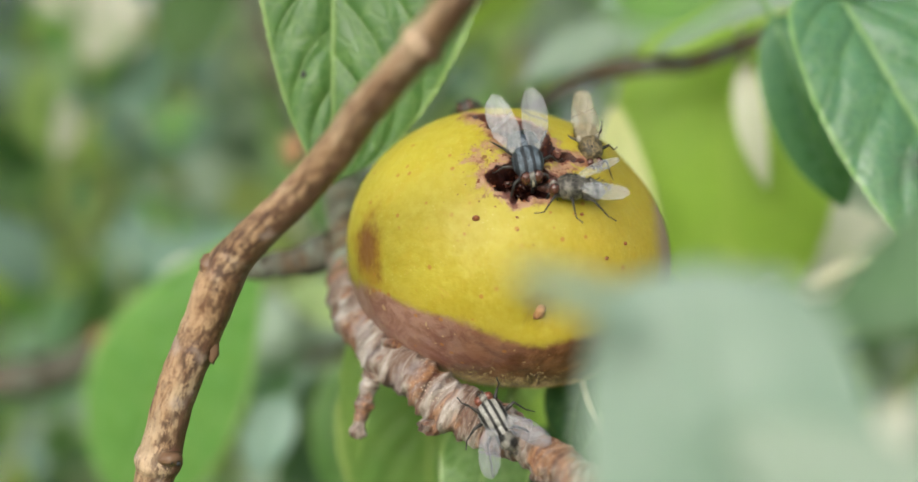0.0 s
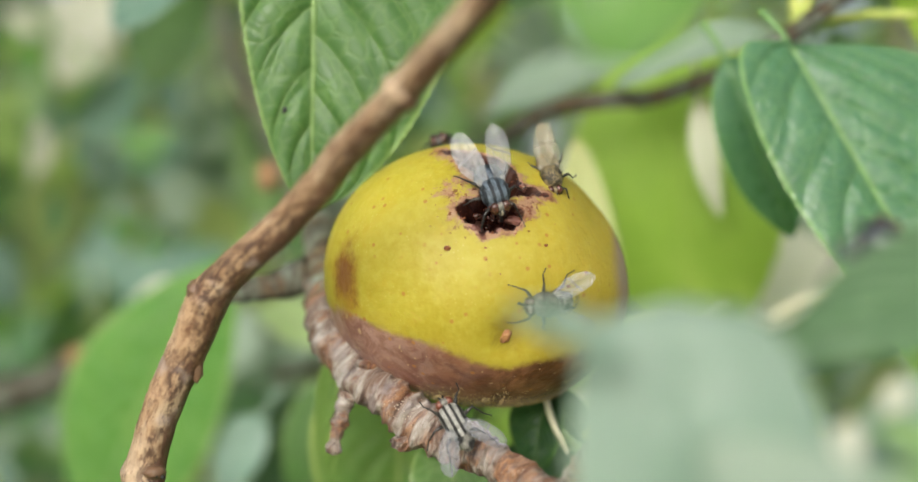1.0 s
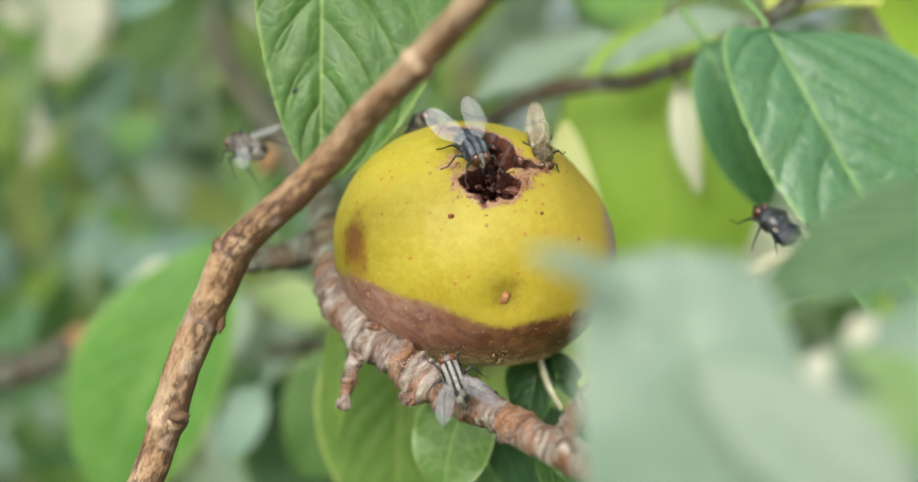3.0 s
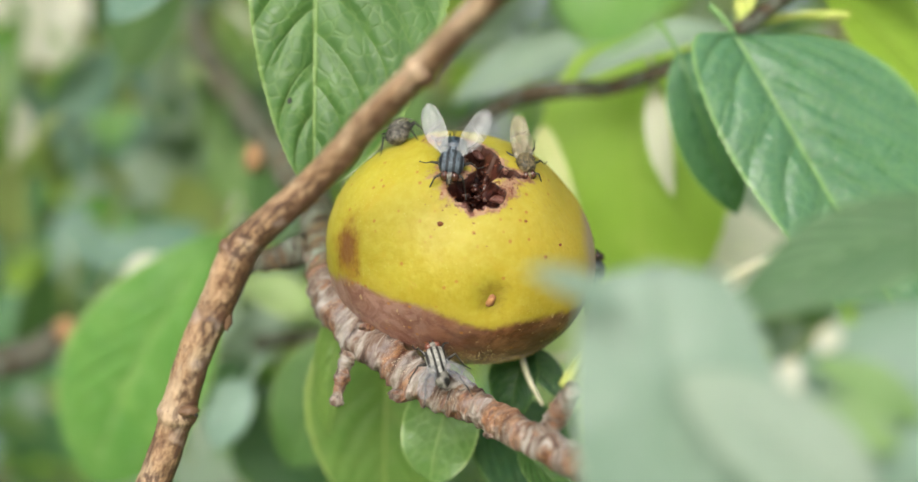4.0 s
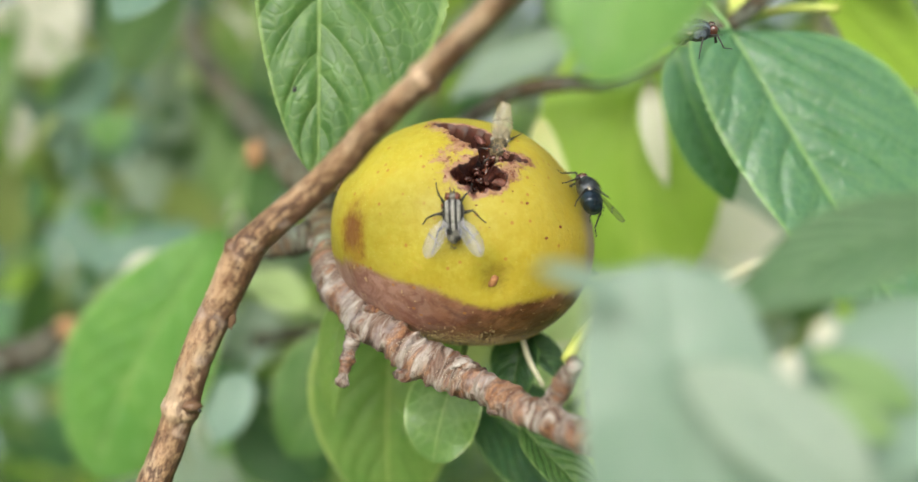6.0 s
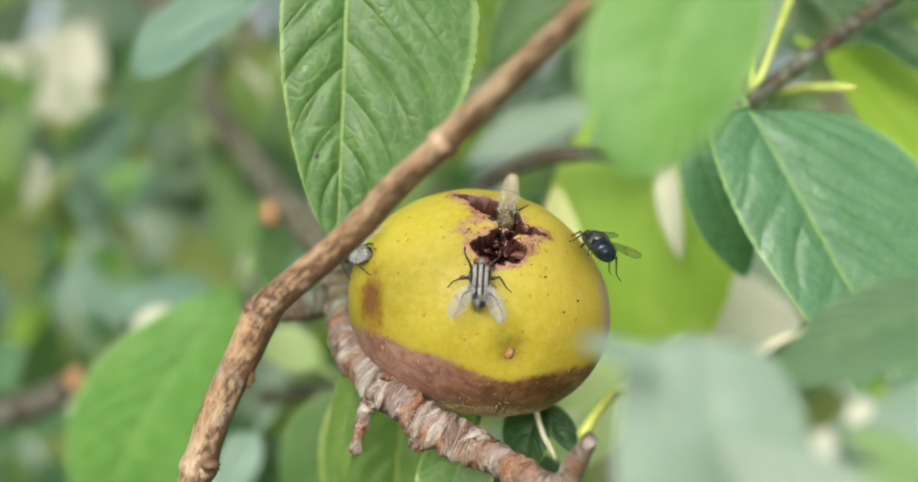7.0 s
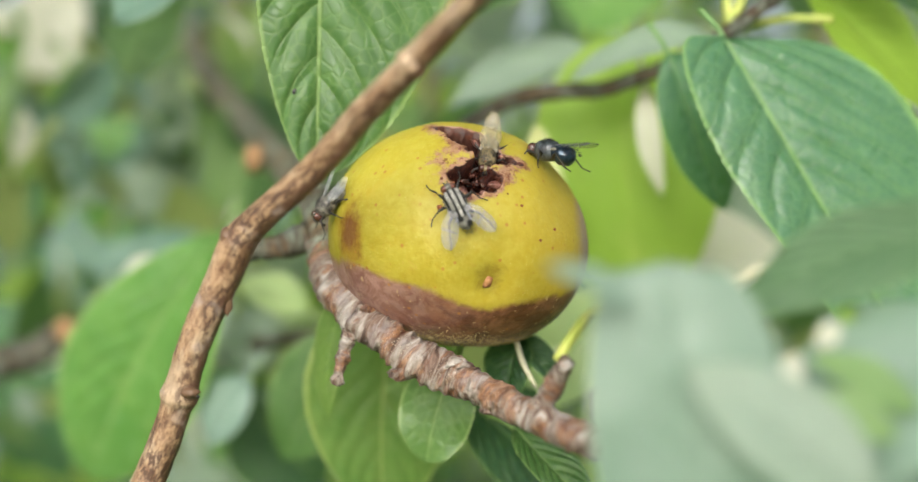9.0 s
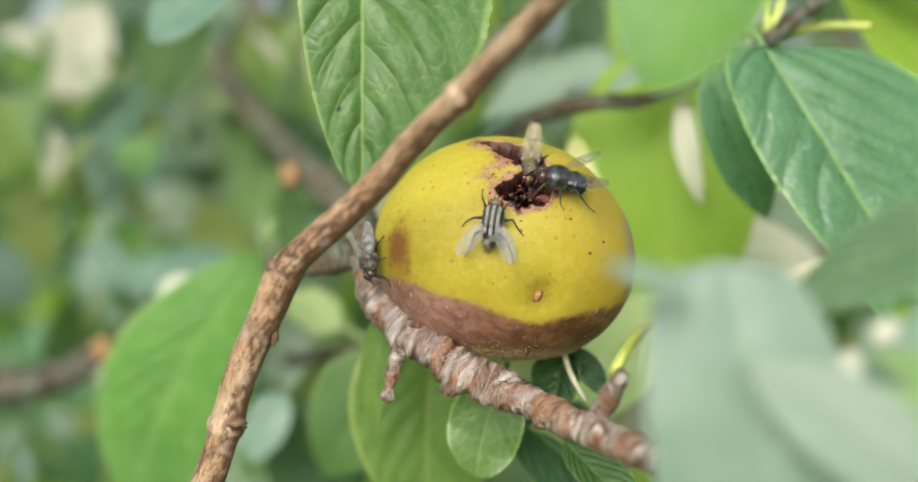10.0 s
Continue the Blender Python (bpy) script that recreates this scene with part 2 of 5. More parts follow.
def fruit_material():
    """Yellow skin, a rotten brown belly, raw red-brown flesh in the eaten pit, freckles and bruises."""
    s = Shade("ripe_and_rotting_fruit_skin")
    at = s.coords()
    xyz = s.split(at)
    x, y, z = xyz
    soft = s.noise(75, 4, 0.5, at)
    skin = s.mix(s.step(soft, 0.32, 0.66), (0.342, 0.279, 0.018), (0.402, 0.342, 0.036))
    skin = s.mix(s.math("MULTIPLY", s.step(s.noise(480, 4, 0.65, at), 0.42, 0.66), 0.45), skin, (0.435, 0.38, 0.065))
    skin = s.mix(s.math("MULTIPLY", s.step(s.noise(900, 2, 0.5, at), 0.35, 0.75), 0.3), skin, (0.46, 0.405, 0.075))
    warm = s.math("MULTIPLY", s.step(x, 0.002, 0.022), 0.48)
    skin = s.mix(warm, skin, (0.48, 0.325, 0.03))
    skin = s.mix(s.math("MULTIPLY", s.step(s.noise(210, 5, 0.65, at), 0.52, 0.72), 0.26), skin, (0.41, 0.255, 0.015))
    skin = s.mix(s.math("MULTIPLY", s.step(s.cells(1700, at), 0.26, 0.12), s.math("MULTIPLY", s.step(s.noise(230, 2, 0.5, at), 0.40, 0.65), 0.30)), skin, (0.58, 0.52, 0.20))
    skin = s.mix(s.math("MULTIPLY", s.step(s.noise(330, 6, 0.75, at, 0.6), 0.60, 0.74), 0.35), skin, (0.40, 0.19, 0.05))
    green = s.math("MULTIPLY", s.step(s.math("ADD", s.math("MULTIPLY", x, -1.0), z), -0.002, 0.024), 0.14)
    skin = s.mix(green, skin, (0.41, 0.37, 0.02))
    # the rot line hangs lowest below the dimple and climbs to both sides, with a ragged edge
    low = s.math("SUBTRACT", x, 0.0055)
    climb = s.math("ADD", s.math("MULTIPLY", s.math("MAXIMUM", s.math("MULTIPLY", low, -1.0), 0.0), 0.30), s.math("MULTIPLY", s.math("MAXIMUM", low, 0.0), 0.19))
    edge = s.math("ADD", s.math("SUBTRACT", z, climb), 0.0064)
    edge = s.math("ADD", edge, s.math("MULTIPLY", s.math("SUBTRACT", s.noise(95, 3, 0.5, at), 0.5), 0.0030))
    edge = s.math("ADD", edge, s.math("MULTIPLY", s.math("SUBTRACT", s.noise(420, 4, 0.6, at), 0.5), 0.0016))
    rot = s.step(edge, -0.0054, -0.0068)
    olive = s.math("MULTIPLY", s.step(edge, -0.0022, -0.0062), 0.25)
    skin = s.mix(olive, skin, (0.40, 0.29, 0.02))
    brown = s.mix(s.step(s.noise(200, 6, 0.7, at, 0.5), 0.38, 0.64), (0.095, 0.036, 0.014), (0.225, 0.105, 0.05))
    drip = s.node("ShaderNodeCombineXYZ", X=x, Y=y, Z=s.math("MULTIPLY", z, 0.22)).outputs[0]
    brown = s.mix(s.math("MULTIPLY", s.step(s.noise(520, 4, 0.6, drip), 0.54, 0.66), 0.55), brown, (0.085, 0.028, 0.014))
    brown = s.mix(s.math("MULTIPLY", s.step(x, 0.008, -0.016), 0.75), brown, s.mix(s.step(s.noise(260, 5, 0.7, at, 0.8), 0.4, 0.62), (0.24, 0.115, 0.095), (0.41, 0.255, 0.22)))
    brown = s.mix(s.math("MULTIPLY", s.step(s.noise(700, 2, 0.6, at), 0.66, 0.72), 0.5), brown, (0.60, 0.45, 0.25))
    skin = s.mix(rot, skin, brown)
    # purple-grey bruise along the flank away from the twig
    flank = s.math("MULTIPLY", s.step(s.math("ADD", x, s.math("MULTIPLY", s.noise(140, 3, 0.5, at), 0.002)), 0.0205, 0.0225), 0.75)
    skin = s.mix(flank, skin, (0.34, 0.24, 0.24))
    # round bruise
    spot = s.attribute("bruise").outputs["Fac"]
    skin = s.mix(s.math("MULTIPLY", s.step(s.math("ADD", spot, s.math("MULTIPLY", s.math("SUBTRACT", s.noise(300, 3, 0.6, at), 0.5), 0.9)), 0.15, 0.75), 0.9), skin, s.mix(s.step(s.noise(260, 5, 0.7, at), 0.38, 0.62), (0.17, 0.055, 0.010), (0.31, 0.18, 0.02)))
    core = s.math("MULTIPLY", s.step(s.math("ADD", spot, s.math("MULTIPLY", s.math("SUBTRACT", s.noise(420, 4, 0.6, at), 0.5), 0.5)), 0.72, 0.9), 0.7)
    skin = s.mix(core, skin, (0.20, 0.085, 0.03))
    hollow = s.attribute("dimple").outputs["Fac"]
    skin = s.mix(s.math("MULTIPLY", s.step(s.math("ADD", hollow, s.math("MULTIPLY", s.math("SUBTRACT", s.noise(300, 6, 0.75, at, 0.8), 0.5), 1.5)), 0.35, 0.95), 0.75), skin, (0.21, 0.15, 0.015))
    # freckles, thicker near the pit
    near = s.attribute("raw").outputs["Fac"]
    dots = s.step(s.cells(520, at), 0.20, 0.12)
    some = s.step(s.noise(260, 1, 0.5, at), 0.49, 0.56)
    skin = s.mix(s.math("MULTIPLY", s.math("MULTIPLY", dots, some), 0.75), skin, (0.34, 0.15, 0.03))
    ring = s.step(s.math("ADD", near, s.math("MULTIPLY", s.math("SUBTRACT", s.noise(260, 6, 0.75, at, 0.8), 0.5), 2.2)), 0.42, 0.74)
    skin = s.mix(s.math("MULTIPLY", ring, 0.86), skin, s.mix(s.step(s.noise(420, 5, 0.7, at), 0.42, 0.66), (0.355, 0.19, 0.15), (0.19, 0.062, 0.052)))
    fleck = s.math("MULTIPLY", s.step(s.noise(800, 4, 0.7, at), 0.55, 0.61), s.step(near, 0.30, 0.75))
    skin = s.mix(s.math("MULTIPLY", fleck, 0.85), skin, (0.12, 0.028, 0.016))
    pit = s.attribute("pit").outputs["Fac"]
    flesh = s.ramp(s.noise(420, 5, 0.65, at), (0.35, (0.010, 0.003, 0.003)), (0.51, (0.045, 0.012, 0.009)), (0.63, (0.13, 0.040, 0.022)), (0.78, (0.24, 0.10, 0.04)))
    peeled = s.mix(s.step(s.noise(190, 5, 0.65, at), 0.36, 0.62), (0.025, 0.007, 0.005), (0.085, 0.028, 0.014))
    peeled = s.mix(s.math("MULTIPLY", s.step(s.noise(330, 4, 0.6, at), 0.52, 0.64), 0.85), peeled, (0.10, 0.028, 0.018))
    flesh = s.mix(s.step(s.attribute("gnawed").outputs["Fac"], 0.30, 0.62), peeled, flesh)
    skin = s.mix(s.step(pit, 0.01, 0.10), skin, flesh)
    s.bump(s.math("ADD", s.noise(900, 3, 0.5, at), s.math("MULTIPLY", s.noise(140, 4, 0.6, at), 0.6)), 0.34, 0.0004)
    s.bsdf.inputs["Subsurface Radius"].default_value = (1.0, 0.55, 0.12)
    s.bsdf.inputs["Subsurface Scale"].default_value = 0.0014
    return s.set(color=skin, rough=s.math("SUBTRACT", s.ramp(s.noise(300, 3, 0.5, at), (0.3, 0.44), (0.7, 0.60)), s.math("MULTIPLY", rot, 0.16)), spec=0.36, sss=0.16)


FRUIT = fruit_material()


def plain(name, a, b, scale, rough, metal=0.0, spec=0.5, relief=0.3, coat=0.0):
    s = Shade(name)
    s.set(color=s.mix(s.step(s.noise(scale, 5, 0.6), 0.35, 0.68), a, b), rough=rough, metal=metal, spec=spec, coat=coat)
    s.bump(s.noise(scale * 3, 3), relief, 0.0002)
    return s.mat


PULP = plain("wet_red_brown_pulp", (0.026, 0.007, 0.005), (0.11, 0.036, 0.022), 500, 0.22, spec=0.6, relief=0.8)
FLESH = plain("pinkish_torn_flesh", (0.10, 0.030, 0.022), (0.24, 0.11, 0.085), 420, 0.36, relief=0.7)
CRUMB = plain("red_brown_droppings", (0.13, 0.03, 0.012), (0.28, 0.09, 0.03), 900, 0.6, relief=0.8)
SCAB = plain("tan_scab", (0.20, 0.07, 0.02), (0.40, 0.20, 0.075), 700, 0.6, relief=0.9)
SPORE = plain("pale_mould_fuzz", (0.38, 0.28, 0.12), (0.58, 0.46, 0.24), 900, 0.9)
CUT = plain("orange_cut_wood", (0.20, 0.11, 0.05), (0.32, 0.19, 0.09), 300, 0.8)
HAIR = plain("black_bristle", (0.012, 0.012, 0.013), (0.03, 0.03, 0.03), 900, 0.45)
LEG = plain("black_leg", (0.014, 0.013, 0.013), (0.045, 0.04, 0.035), 900, 0.4)
EYE = plain("red_brown_eye", (0.05, 0.018, 0.012), (0.105, 0.034, 0.022), 2500, 0.25, spec=0.7, coat=0.4)
EYE_RED = plain("brick_red_eye", (0.11, 0.028, 0.016), (0.20, 0.055, 0.03), 2500, 0.3, spec=0.7, coat=0.4)
FACE = plain("silvery_face", (0.45, 0.42, 0.36), (0.75, 0.72, 0.64), 1500, 0.5)
CALYPTER = plain("pale_wing_scale", (0.20, 0.18, 0.14), (0.34, 0.31, 0.25), 1500, 0.5)
BLUE = plain("blue_black_abdomen", (0.012, 0.02, 0.032), (0.07, 0.10, 0.14), 900, 0.34, metal=0.2, spec=0.7, relief=0.6, coat=0.2)
STEEL = plain("metallic_blue_abdomen", (0.007, 0.014, 0.026), (0.022, 0.05, 0.085), 600, 0.36, metal=0.5, spec=0.7, relief=0.3, coat=0.3)
INK = plain("dark_steel_blue_back", (0.010, 0.012, 0.016), (0.075, 0.09, 0.105), 1100, 0.34, metal=0.15, spec=0.7, relief=0.6, coat=0.4)
GREY = plain("grey_brown_back", (0.022, 0.019, 0.017), (0.20, 0.185, 0.155), 1500, 0.5, relief=0.6)
DUSK = plain("dark_grey_face", (0.06, 0.055, 0.05), (0.22, 0.21, 0.18), 1500, 0.5)
OLIVE = plain("olive_brown_back", (0.036, 0.028, 0.013), (0.235, 0.18, 0.09), 1500, 0.5, relief=0.6)


def striped(name, dark, pale, bands, axis):
    """The back of a flesh fly: dark stripes along it, or a chequer on the abdomen."""
    s = Shade(name)
    at = s.coords()
    xyz = s.split(at)
    v = s.math("ADD", s.math("MULTIPLY", xyz[axis], bands), s.math("MULTIPLY", s.math("SUBTRACT", s.noise(900, 3, 0.6, at), 0.5), 2.2 if axis == 1 else 0.8))
    wave = s.math("COSINE", v)
    if axis == 1:
        wave = s.math("MULTIPLY", wave, s.math("SINE", s.math("MULTIPLY", xyz[0], bands * 0.9)))
    s.set(color=s.mix(s.step(wave, -0.55, 0.15), dark, s.mix(s.step(s.noise(1300, 4, 0.6, at), 0.4, 0.65), tuple(0.6 * c for c in pale), pale)), rough=0.5, spec=0.4)
    s.bump(s.noise(2600, 4), 0.7, 0.0003)
    return s.mat


SLATE = striped("slate_blue_back_with_dark_lines", (0.02, 0.026, 0.034), (0.15, 0.19, 0.235), 6000.0, 0)
STRIPE = striped("grey_and_black_stripes", (0.012, 0.012, 0.012), (0.44, 0.43, 0.40), 6800.0, 0)
CHECKER = striped("grey_and_black_chequer", (0.018, 0.018, 0.018), (0.27, 0.26, 0.23), 2600.0, 1)


def wing_material(name, tint, clear):
    s = Shade(name)
    uv = s.split(s.attribute("leaf").outputs["Vector"])
    veins = s.math("ABSOLUTE", s.math("SINE", s.math("ADD", s.math("MULTIPLY", uv[1], 8.5), s.math("MULTIPLY", s.math("POWER", uv[0], 2.0), 2.2))))
    line = s.math("MAXIMUM", s.step(veins, 0.13, 0.05), s.math("MULTIPLY", s.step(s.math("ABSOLUTE", s.math("SUBTRACT", s.math("ADD", uv[0], s.math("MULTIPLY", uv[1], 0.15)), 0.62)), 0.022, 0.010), 0.8))
    s.set(color=s.mix(s.math("MULTIPLY", line, 0.75), tint, (0.10, 0.08, 0.06)), rough=0.32, spec=0.5)
    s.bump(s.noise(600, 3), 0.35, 0.0002)
    sheer = s.n.new("ShaderNodeBsdfTransparent")
    mixed = s.n.new("ShaderNodeMixShader")
    s.put(mixed.inputs[0], s.math("ADD", s.math("MULTIPLY", line, 0.45), clear))
    s.t.links.new(sheer.outputs[0], mixed.inputs[1])
    s.t.links.new(s.bsdf.outputs[0], mixed.inputs[2])
    s.t.links.new(mixed.outputs[0], s.out.inputs["Surface"])
    return s.mat


WING = wing_material("clear_grey_wing", (0.44, 0.46, 0.48), 0.38)
WING_TAN = wing_material("smoky_tan_wing", (0.36, 0.31, 0.19), 0.42)
WING_SMOKE = wing_material("dark_smoky_wing", (0.10, 0.10, 0.12), 0.38)
WING_MILKY = wing_material("milky_grey_wing", (0.25, 0.26, 0.29), 0.42)


def ground_material():
    s = Shade("lawn")
    base = s.mix(s.step(s.noise(2.5, 6), 0.35, 0.65), (0.06, 0.12, 0.025), (0.16, 0.22, 0.06))
    base = s.mix(s.step(s.noise(0.35, 3), 0.5, 0.7), base, (0.30, 0.28, 0.15))
    s.bump(s.noise(60, 5), 0.8, 0.03)
    return s.set(color=base, rough=0.9)


# ---------------------------------------------------------------- mesh helpers
def mesh_of(name, verts, faces, material, smooth=True, uv=None, extra=None):
    me = bpy.data.meshes.new(name)
    me.from_pydata([tuple(v) for v in verts], [], faces)
    me.materials.append(material)
    if smooth:
        me.polygons.foreach_set("use_smooth", [True] * len(me.polygons))
    if uv is not None:
        layer = me.attributes.new("leaf", "FLOAT_VECTOR", "POINT")
        layer.data.foreach_set("vector", np.asarray(uv, np.float32).ravel())
    for key, values in (extra or {}).items():
        layer = me.attributes.new(key, "FLOAT", "POINT")
        layer.data.foreach_set("value", np.asarray(values, np.float32))
    me.update()
    return me


def part(name, me, parent=None, label="", m=None):
    """One mesh object under a thing or a part; m is its pose in the parent's space."""
    ob = new(name, me)
    if parent is not None:
        ob.parent = parent
    ob.matrix_basis = m if m is not None else Matrix()
    return tagged(ob, label=label)


def thing(name, at, label, category, group="", kind=""):
    ob = new(name)
    ob.empty_display_size = 0.005
    ob.location = at
    return tagged(ob, label, category, group, kind)


def spline(points, steps):
    """A Catmull-Rom line through points (x, y, z, radius...)."""
    p = np.array(points, float)
    p = np.vstack([2 * p[0] - p[1], p, 2 * p[-1] - p[-2]])
    out = []
    for k in range(1, len(p) - 2):
        for i in range(steps):
            u = i / steps
            out.append(0.5 * (2 * p[k] + (p[k + 1] - p[k - 1]) * u + (2 * p[k - 1] - 5 * p[k] + 4 * p[k + 1] - p[k + 2]) * u**2 + (3 * p[k] - p[k - 1] - 3 * p[k + 1] + p[k + 2]) * u**3))
    out.append(p[-2])
    return np.array(out)


def tube(line, sides, wobble=None):
    """Verts and faces of a closed tube along rows of x, y, z, radius."""
    pts, rad = line[:, :3], line[:, 3]
    n = len(pts)
    tang = np.gradient(pts, axis=0)
    tang /= np.linalg.norm(tang, axis=1)[:, None] + 1e-12
    ref = np.array([0.3, -0.9, 0.2])
    verts, faces = [], []
    for i in range(n):
        a = np.cross(tang[i], ref)
        a /= np.linalg.norm(a)
        b = np.cross(tang[i], a)
        for j in range(sides):
            w = 2 * math.pi * j / sides
            d = math.cos(w) * a + math.sin(w) * b
            r = rad[i] * (1 + (wobble(pts[i], d, i) if wobble else 0))
            verts.append(pts[i] + r * d)
    for i in range(n - 1):
        for j in range(sides):
            k = (j + 1) % sides
            faces.append((i * sides + j, i * sides + k, (i + 1) * sides + k, (i + 1) * sides + j))
    faces.append(tuple(range(sides - 1, -1, -1)))
    faces.append(tuple((n - 1) * sides + j for j in range(sides)))
    return verts, faces


def joined(pieces):
    verts, faces = [], []
    for v, f in pieces:
        k = len(verts)
        verts += list(v)
        faces += [tuple(i + k for i in face) for face in f]
    return verts, faces


def ball(centre, radii, rings=10, segs=14, turn=None, bulge=None):
    """Verts and faces of an ellipsoid, its poles on y."""
    verts, faces = [], []
    turn = turn or Matrix.Identity(3)
    for i in range(rings + 1):
        v = math.pi * i / rings
        for j in range(segs):
            u = 2 * math.pi * j / segs
            d = Vector((math.sin(v) * math.cos(u), math.cos(v), math.sin(v) * math.sin(u)))
            k = bulge(d) if bulge else 1
            p = turn @ Vector((d.x * radii[0] * k, d.y * radii[1] * k, d.z * radii[2] * k))
            verts.append((centre[0] + p.x, centre[1] + p.y, centre[2] + p.z))
    for i in range(rings):
        for j in range(segs):
            k = (j + 1) % segs
            faces.append((i * segs + j, i * segs + k, (i + 1) * segs + k, (i + 1) * segs + j))
    return verts, faces


def scaled(verts, k=0.001):
    return [(v[0] * k, v[1] * k, v[2] * k) for v in verts]


# ---------------------------------------------------------------- leaves
def leaf_mesh(name, length, width, material, nu=60, nv=14, fold=20.0, curl=20.0, sway=0.06, puff=0.5, teeth=46, seed=0, stalk=8.0, blunt=0.85, wave=0.6, full=0.72, lop=1.0, sweep=0.0):
    """A serrated blade in millimetres along +y from its stalk, its upper face towards +z."""
    rng = random.Random(seed)
    phase = rng.random() * 6
    verts, uv, faces = [], [], []
    for i in range(nu + 1):
        u = i / nu
        half = width / 2 * max(0.0, math.sin(math.pi * u**blunt)) ** full
        tooth = 1 + 0.030 * ((u * teeth) % 1.0 - 0.5) if nu > 30 else 1.0
        for j in range(-nv, nv + 1):
            v = j / nv
            edge = tooth if abs(v) > 0.99 else 1.0
            x = v * half * edge * (lop if v > 0 else 1.0)
            y = u * length - abs(v) * width * 0.02
            f = radians(fold)
            a = abs(x)
            z = a * math.sin(f) - (a / (width / 2)) ** 2 * width * 0.06
            x = math.copysign(a * math.cos(f), x)
            side = abs(v)
            w = (u - 0.40 * side**1.2 * (lop if v > 0 else 1.0)) * 8.0 + 0.12 * math.sin(u * 23 + phase) + (0.42 if v > 0 else 0)
            crest = abs((w % 1.0) * 2 - 1)
            z += puff * (1 - crest**3) * min(1, side * 5) * (1 - side**4) * min(1, (1 - u) * 5)
            z += wave * width / 30 * side**2 * math.sin(u * 11 + phase + (1.7 if v > 0 else 0))
            y += sweep * a if v < 0 else -sweep * a * (1 - u) ** 2
            x += sway * length * math.sin(u * math.pi) * 0.6
            bend = radians(curl) * u
            y, z = y * math.cos(bend * 0.5) , z - y * math.sin(bend * 0.5)
            verts.append((x / 1000, y / 1000, z / 1000))
            uv.append((u, v, lop if v > 0 else 1.0))
    row = 2 * nv + 1
    for i in range(nu):
        for j in range(row - 1):
            faces.append((i * row + j, i * row + j + 1, (i + 1) * row + j + 1, (i + 1) * row + j))
    if stalk:
        line = spline([(0, -stalk, -stalk * 0.25, 0.75), (0, -stalk * 0.5, -stalk * 0.06, 0.6), (0, 0, -0.1, 0.55), (sway * length * 0.4, length * 0.3, -0.3 - length * 0.3 * math.sin(radians(curl) * 0.15), 0.4)], 5)
        v, f = tube(line, 6)
        k = len(verts)
        verts += scaled(v)
        uv += [(0.1, 0.0, 1.0)] * len(v)
        faces += [tuple(q + k for q in face) for face in f]
    return mesh_of(name, verts, faces, material, uv=uv)


def facing(base, tip, face):
    """The pose in the plan that lays +y from base to tip, with +z turned as near to face as it goes."""
    y = (Vector(tip) - Vector(base)).normalized()
    x = y.cross(Vector(face)).normalized()
    z = x.cross(y)
    m = Matrix((x, y, z)).transposed().to_4x4()
    m.translation = mm(*base)
    return m


def leaf(parent, base, tip, face, width, material, label="", **shape):
    length = (Vector(tip) - Vector(base)).length
    me = leaf_mesh("leaf", length, width, material, **shape)
    return part("leaf", me, parent, label, Matrix.Translation(-TREE) @ facing(base, tip, face))


# ---------------------------------------------------------------- ground
TREE = Vector((-0.48, 0.69, 0.0))
GROUND = ground_material()
disc = [(0, 0, 0)] + [(r * math.cos(a), r * math.sin(a), 0.0) for r in (2, 10, 60, 1500) for a in np.linspace(0, 2 * math.pi, 49)[:-1]]
disc_faces = [(0, 1 + j, 1 + (j + 1) % 48) for j in range(48)]
for ring in range(3):
    disc_faces += [(1 + ring * 48 + j, 1 + (ring + 1) * 48 + j, 1 + (ring + 1) * 48 + (j + 1) % 48, 1 + ring * 48 + (j + 1) % 48) for j in range(48)]
tagged(part("ground", mesh_of("ground", disc, disc_faces, GROUND)), "sunlit lawn with dry straw-coloured patches", "ground", kind="structure")

# ---------------------------------------------------------------- the tree
tree = thing("fruit_tree", TREE, "fruit tree with serrated green leaves and grey-brown bark", "tree")


def knobbly(amount, scale):
    def wobble(p, d, i):
        q = Vector(p + 2.0 * d) * scale
        return amount * noise.noise(q) + 0.5 * amount * noise.noise(q * 2.7) + 0.25 * amount * noise.noise(q * 6.1)
    return wobble


def limb(name, points, steps, sides, material, parent, label="", wobble=None):
    """A tapering limb through points (x, y, z, radius) of the plan, in millimetres."""
    line = spline(points, steps)
    verts, faces = tube(line, sides, wobble)
    way = np.concatenate([[0.0], np.cumsum(np.linalg.norm(np.diff(line[:, :3], axis=0), axis=1))]) / 1000
    wrap = [(u, math.cos(2 * math.pi * j / sides), math.sin(2 * math.pi * j / sides)) for u in way for j in range(sides)]
    local = [tuple(mm(*v) - TREE) for v in verts]
    me = mesh_of(name, local, faces, material, uv=wrap)
    return part(name, me, parent, label)


